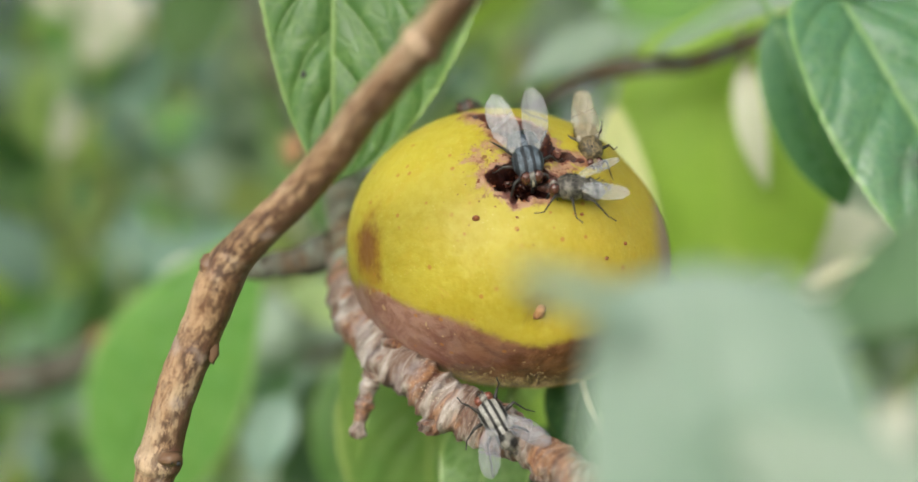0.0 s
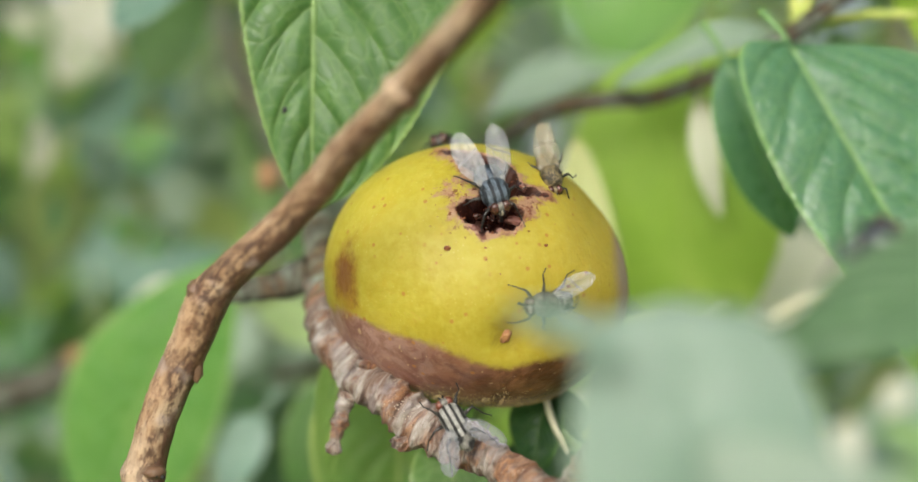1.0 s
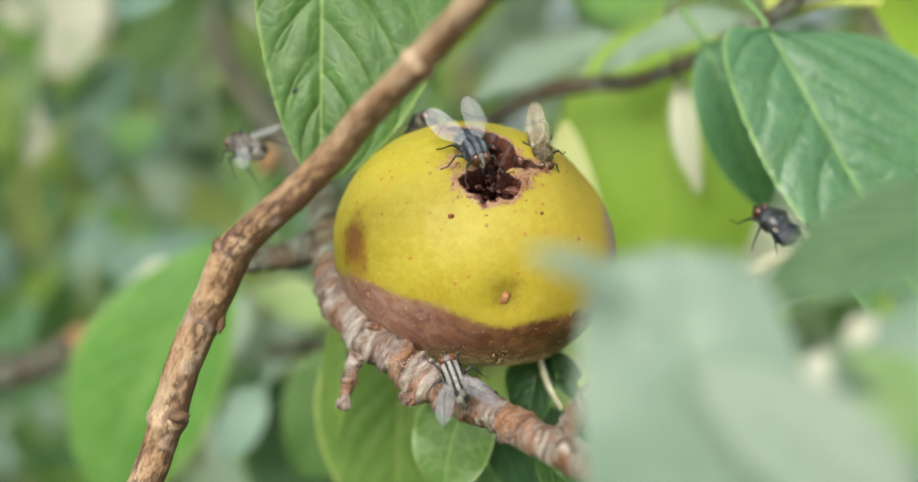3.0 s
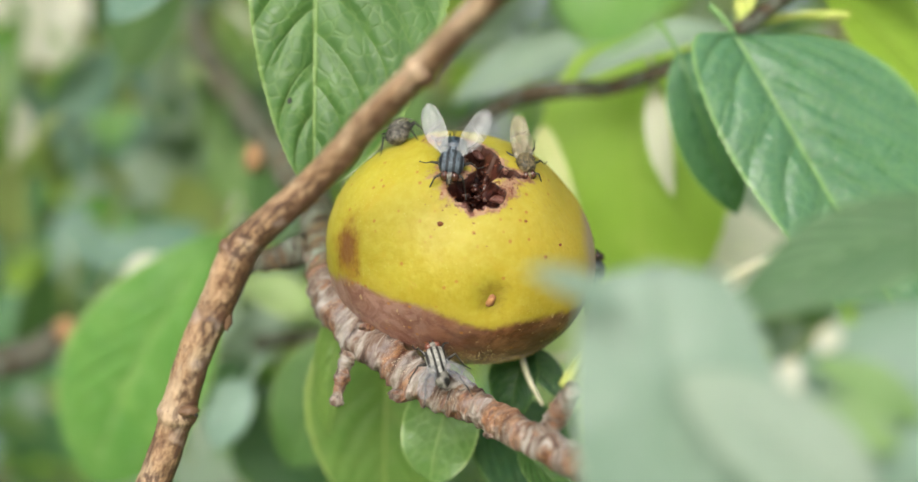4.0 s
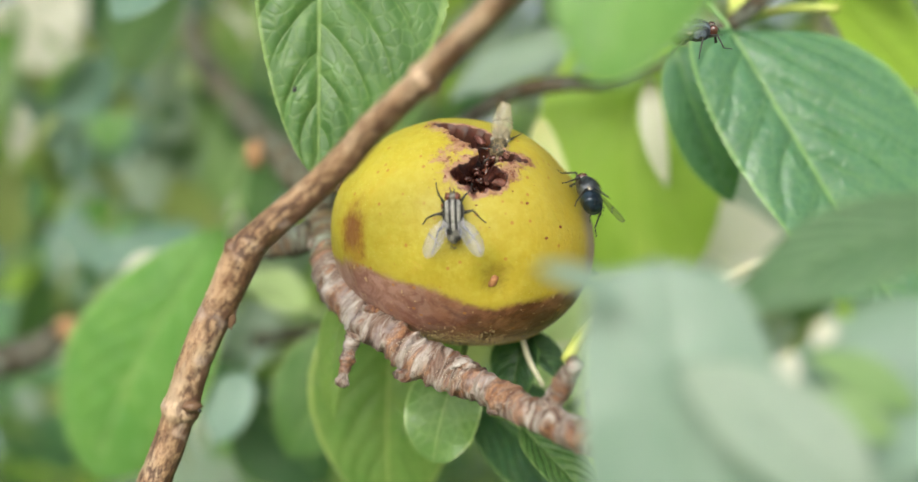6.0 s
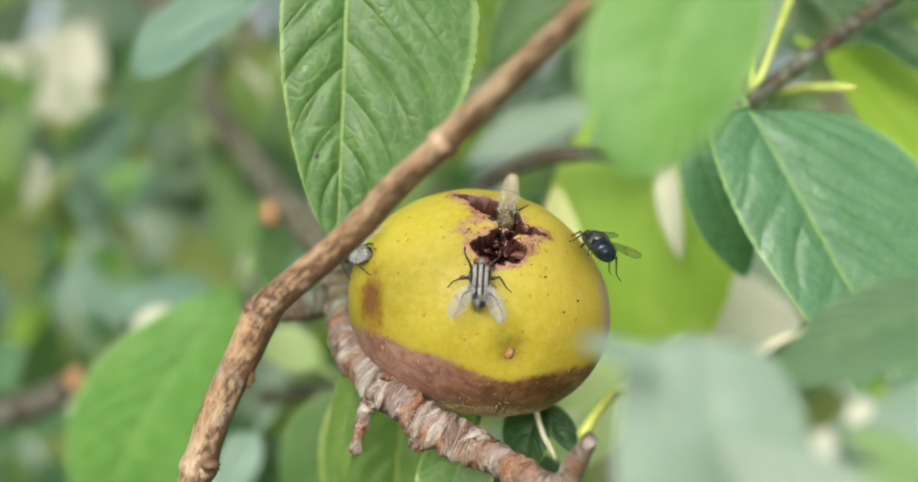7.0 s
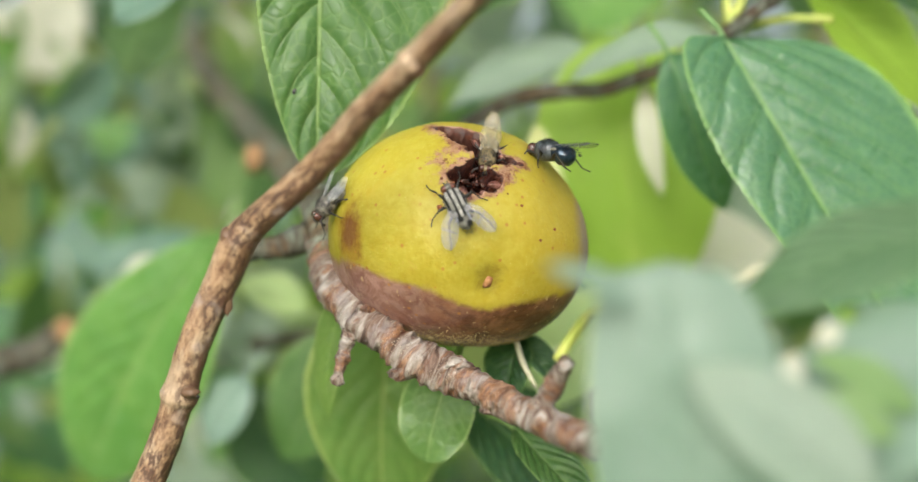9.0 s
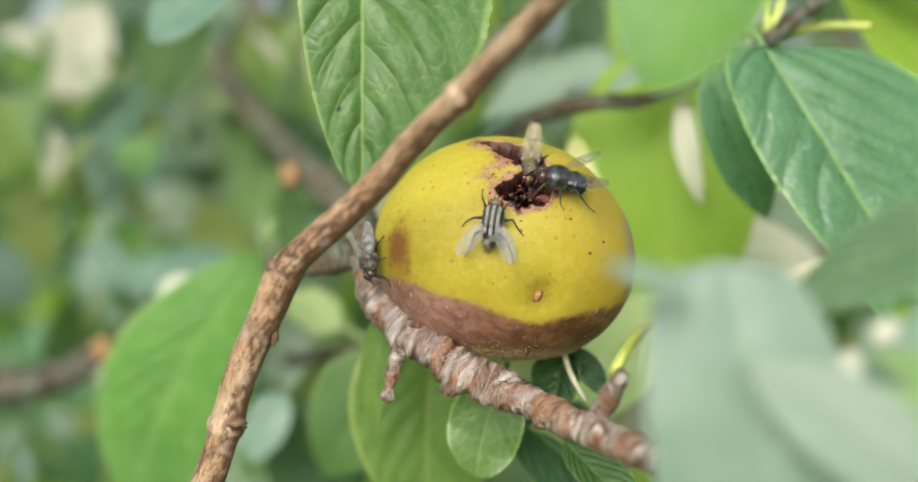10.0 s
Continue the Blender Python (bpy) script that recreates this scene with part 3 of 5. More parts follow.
def bark_wobble(p, d, i):
    q = Vector(p + 2.6 * d)
    ring = noise.noise(Vector((q.x * 0.95 - q.z * 0.55, q.y * 0.25, q.z * 0.3)))
    ridge = 0.5 - abs(noise.noise(Vector((q.x * 0.50 - q.z * 0.36 + 7.0, q.y * 0.16, q.z * 0.12)))) * 2.0
    return 0.12 * ring + 0.13 * ridge + 0.20 * noise.noise(q * 0.28) + 0.09 * noise.noise(q * 0.9) + 0.05 * noise.noise(q * 3.1)


trunk = limb("trunk", [(-480, 690, -1500, 75), (-490, 695, -1100, 62), (-470, 690, -500, 55), (-480, 690, 0, 50), (-470, 700, 500, 38)], 10, 20, BARK, tree, "", knobbly(0.12, 0.01))
limb("limb", [(-480, 690, 260, 16), (-330, 520, 250, 12), (-215, 450, 205, 9), (-136.9, 386.8, 117.0, 5.92), (-109.6, 317.0, 79.0, 5.5), (-72.2, 207.4, 43.4, 4.87), (-41.7, 96.3, 20.0, 4.21), (-26.1, 30, 8.1, 3.6), (-22, 6, -3, 3.2)], 10, 16, BARK_GREY, tree, "", knobbly(0.16, 0.3))
branch = limb("branch", [(-26.1, 30, 8.1, 3.3), (-20.4, 1, -5.7, 3.3),
                         (-13.7, -7, -12.4, 3.5), (-9, -11, -15.6, 3.2), (-4.5, -13, -18.4, 3.5), (1.5, -15, -21.0, 3.0), (5.9, -20, -22.7, 2.48), (10.2, -26, -24.2, 2.49), (17.9, -37, -26.6, 2.46), (28.2, -52, -29.7, 2.10), (42.8, -70, -37.0, 1.78), (58.2, -84, -50.7, 1.06)],
              30, 44, BARK, tree, "rough grey-brown fruiting branch with orange patches", bark_wobble)


def lump(parent, name, centre, radii, material, label="", seed=1.0, amount=0.3):
    v, f = ball(centre, radii, 12, 16, bulge=lambda d: 1 + amount * noise.noise(d * 2.2 + Vector((seed, seed, seed))) + 0.5 * amount * noise.noise(d * 5 + Vector((seed, 3, seed))))
    wrap = [((p[0] * 0.8 - p[2] * 0.6) / 1000, (p[0] - centre[0]) / radii[0], (p[1] - centre[1]) / radii[1]) for p in v]
    return part(name, mesh_of(name, [tuple(mm(*p) - TREE) for p in v], f, material, uv=wrap), parent, label)


def branch_details():
    limb("spur", [(-15.6, -7, -13, 1.9), (-16.8, -7.5, -15.5, 1.45), (-17.4, -7.6, -17.6, 1.0), (-17.7, -8, -18.6, 1.4), (-17.9, -8.1, -19.4, 1.0), (-18.3, -8.4, -21.2, 0.85), (-18.6, -8.6, -22.2, 1.25), (-18.9, -8.6, -23.0, 0.7)], 10, 16, BARK, branch, "short knobbly spur twig", knobbly(0.35, 0.9))
    limb("stub", [(13.4, -31, -24.8, 2.11), (15.3, -33, -21.3, 1.62), (16.6, -36, -18.2, 1.41), (17.4, -38, -16.2, 1.22)], 6, 12, BARK, branch, "", knobbly(0.25, 0.8))
    for k, (c, r) in enumerate([((-7.6, -13.5, -20.4), (2.0, 1.8, 1.3)), ((1.2, -16.3, -18.6), (2.2, 2.0, 1.1)), ((7.3, -22.5, -25.0), (1.9, 1.7, 1.1)), ((-13.5, -9.3, -10.2), (1.6, 1.5, 0.9)), ((5.0, -18.6, -21.4), (1.4, 1.2, 0.8))]):
        lump(branch, "knot", c, r, BARK, seed=k * 1.7, amount=0.55)
    limb("side_stub", [(-26, 16, 2, 3), (-33, 16, 0, 2.3), (-40, 16, -1, 1.9)], 6, 12, BARK_DARK, branch, "", knobbly(0.3, 0.5))


branch_details()

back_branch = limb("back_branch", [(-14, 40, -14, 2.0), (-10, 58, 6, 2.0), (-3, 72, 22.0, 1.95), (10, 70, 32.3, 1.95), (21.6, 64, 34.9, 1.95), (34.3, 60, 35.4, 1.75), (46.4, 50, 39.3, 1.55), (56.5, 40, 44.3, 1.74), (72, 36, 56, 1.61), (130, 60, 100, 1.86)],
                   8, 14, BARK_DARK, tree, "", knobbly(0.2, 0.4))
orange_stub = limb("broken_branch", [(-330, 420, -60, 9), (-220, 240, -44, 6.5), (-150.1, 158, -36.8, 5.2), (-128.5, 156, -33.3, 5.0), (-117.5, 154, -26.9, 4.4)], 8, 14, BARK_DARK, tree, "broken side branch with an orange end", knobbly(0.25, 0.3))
lump(orange_stub, "cut_end", (-115.2, 155.0, -25.5), (3.6, 3.0, 3.9), CUT, "orange broken end")
lump(branch, "scar", (-49.8, 96, 21.9), (2.6, 2.4, 3.6), CUT, "orange bark scar")

# the tan twig that crosses before the fruit sways a little, so it hangs on a joint of its own
TWIG_POINTS = [(-150, 60, -190, 3.4), (-90, 6, -110, 3.0), (-62, -14, -66, 2.8), (-49.7, -19, -43.4, 2.6), (-45.4, -20, -34.1, 2.5), (-42.5, -21, -26.3, 2.45), (-41.7, -21.5, -23.8, 2.95), (-41, -22, -21.7, 2.5), (-39.4, -23, -16.6, 2.5),
               (-37.1, -24, -11.2, 2.55), (-34.5, -25, -5.9, 2.6), (-31.9, -26.5, -0.4, 2.75), (-30, -27.5, 2.1, 2.45), (-26.3, -30, 5.3, 2.25), (-20.5, -34, 9.8, 2.15),
               (-15.4, -39, 14.2, 2.05), (-11.4, -43.5, 18.2, 1.98), (-5.2, -50, 23.3, 1.9), (-4.2, -51, 24.1, 2.3), (-3.1, -52, 25.2, 1.9), (3.4, -60, 30.7, 1.75),
               (11.9, -70, 38.1, 1.6), (26, -86, 52, 1.3)]
TWIG_ROOT = mm(-150, 60, -190)


def build_twig():
    line = spline([(x, y, z, r * 1.03) for x, y, z, r in TWIG_POINTS], 24)
    verts, faces = tube(line, 36, knobbly(0.05, 0.5))
    way = np.concatenate([[0.0], np.cumsum(np.linalg.norm(np.diff(line[:, :3], axis=0), axis=1))]) / 1000
    wrap = [(u, math.cos(2 * math.pi * j / 36), math.sin(2 * math.pi * j / 36)) for u in way for j in range(36)]
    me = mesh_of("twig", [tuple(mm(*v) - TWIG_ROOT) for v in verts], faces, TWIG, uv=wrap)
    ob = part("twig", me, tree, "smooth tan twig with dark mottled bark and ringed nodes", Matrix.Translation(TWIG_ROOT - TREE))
    for k, (c, r) in enumerate([((-33.1, -27.6, 1.0), (1.3, 1.3, 1.6)), ((-39.4, -24.0, -23.1), (1.5, 1.5, 0.9)), ((-33.5, -25.0, -8.7), (0.8, 0.8, 2.4)), ((-5.0, -51.5, 24.0), (1.1, 1.0, 1.2)), ((-23.3, -33.5, 7.9), (0.8, 0.8, 0.9))]):
        v, f = ball(c, r, 10, 12, bulge=lambda d: 1 + 0.3 * noise.noise(d * 2.5 + Vector((k, 0, 0))))
        part("bud", mesh_of("bud", [tuple(mm(*p) - TWIG_ROOT) for p in v], f, TWIG), ob)
    for c in ((-38.9, -25.0, -23.4), (-38.0, -25.0, -23.6)):
        v, f = ball(c, (0.32, 0.35, 0.30), 6, 8)
        part("scar_dot", mesh_of("scar_dot", [tuple(mm(*p) - TWIG_ROOT) for p in v], f, HAIR), ob, "dark dot in a leaf scar")
    return ob


twig = build_twig()

# leaves near the fruit: base, tip, the way the upper face looks, width
PALE_STALK = plain("pale_stalk", (0.50, 0.49, 0.34), (0.68, 0.65, 0.48), 300, 0.6)
STALK = plain("yellow_green_stalk", (0.30, 0.38, 0.07), (0.46, 0.50, 0.12), 300, 0.5)
left_leaf = leaf(branch, (-22.2, -2, 81.6), (-23.0, -2, 11.2), (0.1, -0.98, 0.12), 47, LEAF, "hanging serrated leaf with a dark speck", fold=9, curl=4, nu=120, nv=30, puff=0.75, seed=1, sway=0.0, wave=0.3, blunt=0.86, full=0.58, lop=0.48)
right_leaf = leaf(back_branch, (51.5, 16, 38.1), (87.3, 8, -23.6), (0.2, -0.95, 0.2), 52, LEAF_COOL, "broad waxy leaf with a yellow midrib and folded edge", fold=9, curl=6, lop=0.5, nu=120, nv=30, puff=0.7, seed=2, sway=0.02, blunt=0.6, full=0.38, sweep=0.5)
v, f = ball((0, 0, 0), (0.45, 0.6, 0.4), 6, 8)
part("speck", mesh_of("speck", scaled(v), f, HAIR), left_leaf, "dark speck of dirt", Matrix.Translation(left_leaf.data.vertices[94 * 61 + 45].co))
leaf(back_branch, (43.4, 32, 38.7), (58, 32, 7.8), (0.3, -0.9, 0.1), 17, LEAF_COOL, seed=3)
leaf(back_branch, (40.5, 78, 50.1), (45.5, 72, -16.3), (-0.1, -0.9, -0.2), 45, LEAF_YOUNG, "backlit yellow-green leaf", seed=4, fold=6, full=0.55)
# added leaf, coloured like the sunlit gap beside the fruit
leaf(back_branch, (18.8, 58, 27.0), (25.0, 58, -8.0), (-0.2, -0.9, 0.4), 12, LEAF_LEMON, "lemon-yellow leaf in place of a sunlit gap", seed=69, stalk=0, full=0.5, blunt=1.2)
# cream leaf added where bright sky-lit background would show
leaf(back_branch, (42.1, 110, 2.8), (90.8, 110, -1), (0.0, -0.9, 0.3), 30, LEAF_CREAM, "pale leaf in place of bright background", seed=5, fold=8)
leaf(back_branch, (43.0, 62, 36.5), (46.8, 60, 11.5), (-0.2, -0.9, 0.4), 6, LEAF_CREAM, "narrow cream-coloured leaf", seed=6)
leaf(back_branch, (54.4, 50, 46), (24, 55, 40.6), (0.0, -0.6, 0.8), 15, LEAF_MIST, "pale leaf", seed=7)
leaf(back_branch, (35.5, 110, 51.5), (-4, 110, 41), (0.0, -0.7, 0.7), 18, LEAF_MIST, "pale leaf", seed=26)
leaf(back_branch, (78.9, 60, 57.7), (112.7, 60, 33.5), (0.1, -0.8, 0.5), 26, LEAF_YOUNG, seed=27)
leaf(back_branch, (31, 100, 81.2), (1.6, 100, 62.9), (0.1, -0.8, 0.5), 26, LEAF, seed=28)
leaf(back_branch, (71.9, 130, 47), (102.8, 130, 11.8), (0.1, -0.8, 0.5), 30, LEAF_YOUNG, seed=29)
leaf(back_branch, (100.2, 50.0, 51.3), (71.9, 50.0, 72.8), (0.1, -0.85, 0.4), 12, LEAF_DARK, "dark green leaf", seed=65)
for end in ((55, 40, 68), (67, 46, 68), (78, 38, 47)):
    limb("leaf_stalk", [(57.4, 40, 45, 1.1), (57.4 * 0.5 + end[0] * 0.5, 41, 46 * 0.5 + end[2] * 0.5 + 1, 0.9), (*end, 0.9)], 5, 8, STALK, back_branch, "yellow-green leaf stalk")
leaf(branch, (-57.0, 92, 3.5), (-99.0, 104, -66.0), (0.15, -0.95, 0.25), 38, LEAF_BRIGHT, "large drooping bright green leaf", seed=8, fold=5, wave=0.3, blunt=1.25, full=0.62, nu=80, nv=18, puff=0.6)
leaf(branch, (-10.6, 34, -5.7), (-12.5, 30, -57.5), (0.1, -0.95, 0.2), 32, LEAF_OLIVE, "yellow-green leaf with rusty spots", seed=9, fold=8, nu=80, nv=18)
leaf(branch, (-18.6, 12, -7.2), (-25.1, 10, -31.3), (-0.6, -0.7, 0.3), 8.5, LEAF_OLIVE, "pale curled leaf edge", seed=30, fold=20)
leaf(branch, (1, 6, -21.1), (-4.4, 3, -38.2), (-0.1, -0.95, 0.2), 14.0, LEAF_SMALL, "small rounded young leaf with a pale edge", seed=10, fold=12, blunt=0.95, full=0.45, nu=60, puff=0.05, wave=1.2)
leaf(branch, (13.1, 8, -16), (8.9, 5, -28.1), (-0.5, -0.8, 0.1), 11, LEAF_DARK, "curled dark withered leaf", seed=11, fold=25, curl=30)
leaf(branch, (12.4, 9, -16.6), (20.4, 4, -22.7), (0.4, -0.7, 0.5), 8, LEAF_DARK, "curled dark withered leaf", seed=31, fold=30, curl=30)
limb("dead_stalk", [(11.9, 4, -16.2, 0.5), (13.1, 3, -20.1, 0.55), (15.5, 3, -24.7, 0.4)], 5, 8, PALE_STALK, branch, "pale dry stalk")
leaf(branch, (2.9, 22, -29.3), (27.4, 22, -44.9), (0.2, -0.8, 0.5), 22, LEAF_DARK, seed=12)
leaf(branch, (12, 6, -32.5), (26.9, -6, -43.4), (0.2, -0.6, 0.8), 11, LEAF, seed=13)
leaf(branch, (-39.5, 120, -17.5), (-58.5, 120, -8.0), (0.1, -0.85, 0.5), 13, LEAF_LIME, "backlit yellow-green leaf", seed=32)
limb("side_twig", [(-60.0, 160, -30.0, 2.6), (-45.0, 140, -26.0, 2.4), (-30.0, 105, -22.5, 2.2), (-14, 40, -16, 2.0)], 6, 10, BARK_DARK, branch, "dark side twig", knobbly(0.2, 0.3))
leaf(branch, (-53.5, 106, -34.0), (-64.0, 105, -52.0), (0.1, -0.85, 0.5), 14, LEAF_TEAL, "blue-green leaf", seed=68)
leaf(branch, (-19.5, 80, -21.4), (-42.3, 80, -51.8), (0.1, -0.9, 0.3), 26, LEAF, seed=33)
# dark leaf added to fill a shaded gap between the leaves
leaf(branch, (-59.1, 140, -43), (-35.6, 140, -69), (0.1, -0.9, 0.3), 34, LEAF_DARK, seed=34)
# leaves of the crown behind
leaf(tree, (-51.6, 80, 72.0), (-84.3, 80, 57.0), (0.1, -0.8, 0.6), 22, LEAF_TEAL, "glossy blue-green leaf", seed=35, full=0.5, blunt=1.2)
leaf(tree, (-93.2, 330, 101.3), (-80.3, 330, 50.0), (0.1, -0.9, 0.4), 36, LEAF_OLIVE, "olive-green leaf", seed=66)
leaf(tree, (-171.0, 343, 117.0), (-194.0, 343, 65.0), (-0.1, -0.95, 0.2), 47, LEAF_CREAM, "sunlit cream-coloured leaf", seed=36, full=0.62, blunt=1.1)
leaf(tree, (-127.7, 387, 81.4), (-194.0, 387, 29.8), (0.1, -0.8, 0.6), 52, LEAF_TEAL, seed=37)
leaf(tree, (-71.0, 300, 58.4), (-100.2, 300, 9.8), (0.1, -0.9, 0.3), 44, LEAF_ROUND, seed=38)
leaf(tree, (-214.6, 430, 67.9), (-236.8, 430, -10.5), (0.1, -0.9, 0.3), 39, LEAF_YELLOW, seed=39)
leaf(tree, (-242.9, 401, 81.7), (-207.2, 401, 33.3), (0.1, -0.9, 0.3), 39, LEAF_OLIVE, seed=40)
leaf(tree, (-220.8, 372, -26.0), (-194.4, 372, -109.8), (0.1, -0.9, 0.3), 64, LEAF_COOL, seed=41)
leaf(tree, (-149.8, 358, 12.8), (-191.5, 358, -25.0), (0.1, -0.9, 0.5), 44, LEAF_TEAL, seed=42)
# cream leaf stands in for light through a gap below the fruit
leaf(branch, (17.5, 70, -24.5), (30.5, 70, -15.0), (-0.2, -0.9, 0.4), 9, LEAF_CREAM, "cream leaf in place of a bright gap", seed=50)
# cream scrap coloured as a sunlit spot
leaf(tree, (-86.0, 150, -4.5), (-99.0, 150, -8.5), (-0.2, -0.9, 0.4), 6, LEAF_CREAM, "cream leaf scrap for a sunlit spot", seed=67)
leaf(tree, (-128.6, 408, 43.6), (-208.8, 408, -1.2), (0.1, -0.85, 0.5), 52, LEAF_MIST, seed=58)
leaf(tree, (-121.0, 255, 50.0), (-151.0, 255, 62.0), (-0.1, -0.9, 0.4), 17, LEAF_YELLOW, "yellowing leaf", seed=59)
leaf(tree, (-105.6, 401, 118.5), (-96.0, 401, 66.6), (0.1, -0.9, 0.5), 49, LEAF_YELLOW, "yellowing leaf", seed=43)

leaf(back_branch, (42.7, 66, -10.7), (16.1, 66, -35.8), (0.1, -0.85, 0.4), 22, LEAF_LIME, "backlit yellow-green leaf", seed=55, full=0.5)


# small leaves and thin twigs of the tree behind the tan twig
def inner_leaves():
    rng = random.Random(21)
    # cream leaves stand in for glints, dark ones for shaded gaps
    mats = (LEAF_BRIGHT, LEAF_TEAL, LEAF_MIST, LEAF_DARK, LEAF_OLIVE, LEAF_YELLOW, LEAF_CREAM, LEAF_ROUND)
    shapes = [leaf_mesh("leaf", rng.uniform(24, 46) * (0.5 if mat is LEAF_CREAM else 1.0), rng.uniform(13, 26) * (0.5 if mat is LEAF_CREAM else 1.0), mat, nu=24, nv=6, fold=12, curl=25, puff=0.4, seed=60 + k, stalk=6) for k, mat in enumerate(mats)]
    for k in range(110):
        y = rng.uniform(230, 520)
        wide = 0.364 * (215 + y)
        x, z = rng.uniform(-1.1, -0.12) * wide, rng.uniform(-0.5, 0.42) * wide
        m = pose(0, 0, 0, rng.uniform(30, 130), rng.uniform(-60, 60), rng.uniform(-180, 180))
        m.translation = mm(x, y, z) - TREE
        part("leaf", shapes[k % 8], tree, "", m)
    small = [leaf_mesh("leaf", rng.uniform(13, 20), rng.uniform(8, 12), mat, nu=16, nv=5, fold=14, curl=25, puff=0.2, seed=80 + k, stalk=4) for k, mat in enumerate((LEAF_MIST, LEAF_DARK, LEAF_YELLOW, LEAF_TEAL, LEAF_CREAM, LEAF_DARK, LEAF_LIME))]
    for k in range(84):
        y = rng.uniform(190, 420)
        wide = 0.364 * (215 + y)
        m = pose(0, 0, 0, rng.uniform(40, 130), rng.uniform(-60, 60), rng.uniform(-180, 180))
        m.translation = mm(rng.uniform(-1.1, -0.1) * wide, y, rng.uniform(-0.5, 0.5) * wide) - TREE
        part("leaf", small[k % 7], tree, "", m)


inner_leaves()

# unseen leaves added above the fruit to keep the zenith's light off it
def shade_crown():
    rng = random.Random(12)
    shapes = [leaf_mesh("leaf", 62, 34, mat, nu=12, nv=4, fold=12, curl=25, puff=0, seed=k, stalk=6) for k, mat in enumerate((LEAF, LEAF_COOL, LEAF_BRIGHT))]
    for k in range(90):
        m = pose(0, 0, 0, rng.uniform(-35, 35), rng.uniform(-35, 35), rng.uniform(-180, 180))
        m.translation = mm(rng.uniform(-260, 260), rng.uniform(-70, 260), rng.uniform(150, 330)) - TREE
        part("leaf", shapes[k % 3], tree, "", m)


shade_crown()

# leaves that hang in front, close to the camera and far out of focus
limb("leaf_stalk", [(16.3, -36, -16.2, 0.9), (19.0, -38, -11.5, 0.8), (21.5, -46, -8.5, 0.7), (26, -66, -12, 0.6)], 6, 8, STALK, branch, "yellow-green leaf stalk")
front_shoot = limb("front_shoot", [(63, -63, -56, 1.2), (66, -76, -44, 1.1), (62, -86, -30, 1.0), (52, -92, -26, 0.8)], 8, 10, STALK, tree, "young green shoot", knobbly(0.1, 0.5))
leaf(front_shoot, (23.2, -92, -43.9), (20.2, -97, -1.6), (-0.1, -0.75, 0.65), 20.5, LEAF_PALE, "large pale leaf close to the camera", seed=14, fold=6, puff=0.1, blunt=1.2, full=0.24)
leaf(front_shoot, (16.5, -97, -5.6), (8.2, -97.6, -1.2), (0.0, -0.8, 0.6), 3.2, LEAF_PALE, "pale leaf tip close to the camera", seed=44, stalk=0, puff=0.1)
leaf(front_shoot, (57, -80, 3.1), (28.7, -80, -5.1), (0.0, -0.7, 0.7), 12.5, LEAF_FRONT, "broad green leaf close to the camera", seed=15, fold=8, puff=0.1)
leaf(front_shoot, (56.7, -85, -8.8), (30.7, -85, -24), (0.0, -0.7, 0.7), 20, LEAF_PALE, "large pale leaf close to the camera", seed=16, fold=8, puff=0.1)
leaf(front_shoot, (56.8, -82, -27), (28.8, -88, -12.2), (0.0, -0.7, 0.7), 15, LEAF_PALE, "large pale leaf close to the camera", seed=45, fold=8, puff=0.1)
leaf(front_shoot, (41.9, -78, -7.4), (49.5, -78, -8.4), (0.0, -0.8, 0.5), 3, LEAF_YOUNG, "small yellow-green leaf", seed=54, stalk=0, fold=8)
leaf(front_shoot, (31.4, -80, -14.2), (33.6, -80, -22.0), (0.2, -0.9, 0.3), 5.0, LEAF_DRY, "dry cream-coloured leaf scrap", seed=46, stalk=0)
leaf(front_shoot, (43.4, -93, -19.1), (33.2, -93, -14.6), (0.0, -0.8, 0.6), 5.2, LEAF_ROUND, "soft green leaf close to the camera", seed=62, stalk=0, fold=8, puff=0.1)
leaf(front_shoot, (39.8, -86, -8.4), (37.4, -86, -10.9), (0.0, -0.9, 0.4), 2.4, LEAF_CREAM, "small cream leaf close to the camera", seed=63, stalk=0, fold=8, puff=0.1)
leaf(front_shoot, (39.7, -99.0, -25.2), (22.5, -99.0, -10.1), (0.0, -0.8, 0.6), 11.5, LEAF_MIST, "pale leaf close to the camera", seed=64, stalk=0, fold=8, puff=0.1)
# cream leaf added as a bright out-of-focus spot
leaf(front_shoot, (29.2, -89, -20.1), (34.8, -89, -10.6), (0.0, -0.8, 0.6), 5, LEAF_CREAM, "cream leaf as a bright spot close to the camera", seed=56, stalk=0, fold=8, puff=0.1)
leaf(front_shoot, (47.3, -88, -17.1), (37.1, -88, -10.7), (0.0, -0.8, 0.5), 5, LEAF_ROUND, "soft green leaf close to the camera", seed=57, stalk=0, fold=8, puff=0.1)
limb("leaf_stalk", [(34.4, -56, -5.1, 0.5), (38, -58, -2.9, 0.55), (42, -60, -1.1, 0.4)], 5, 8, PALE_STALK, front_shoot, "pale dry stalk")
limb("leaf_stalk", [(24.3, -78.0, -18.6, 0.25), (27.8, -78.0, -22.7, 0.3), (33.5, -78.0, -27.8, 0.3)], 5, 8, PALE_STALK, front_shoot, "pale dry stalk")
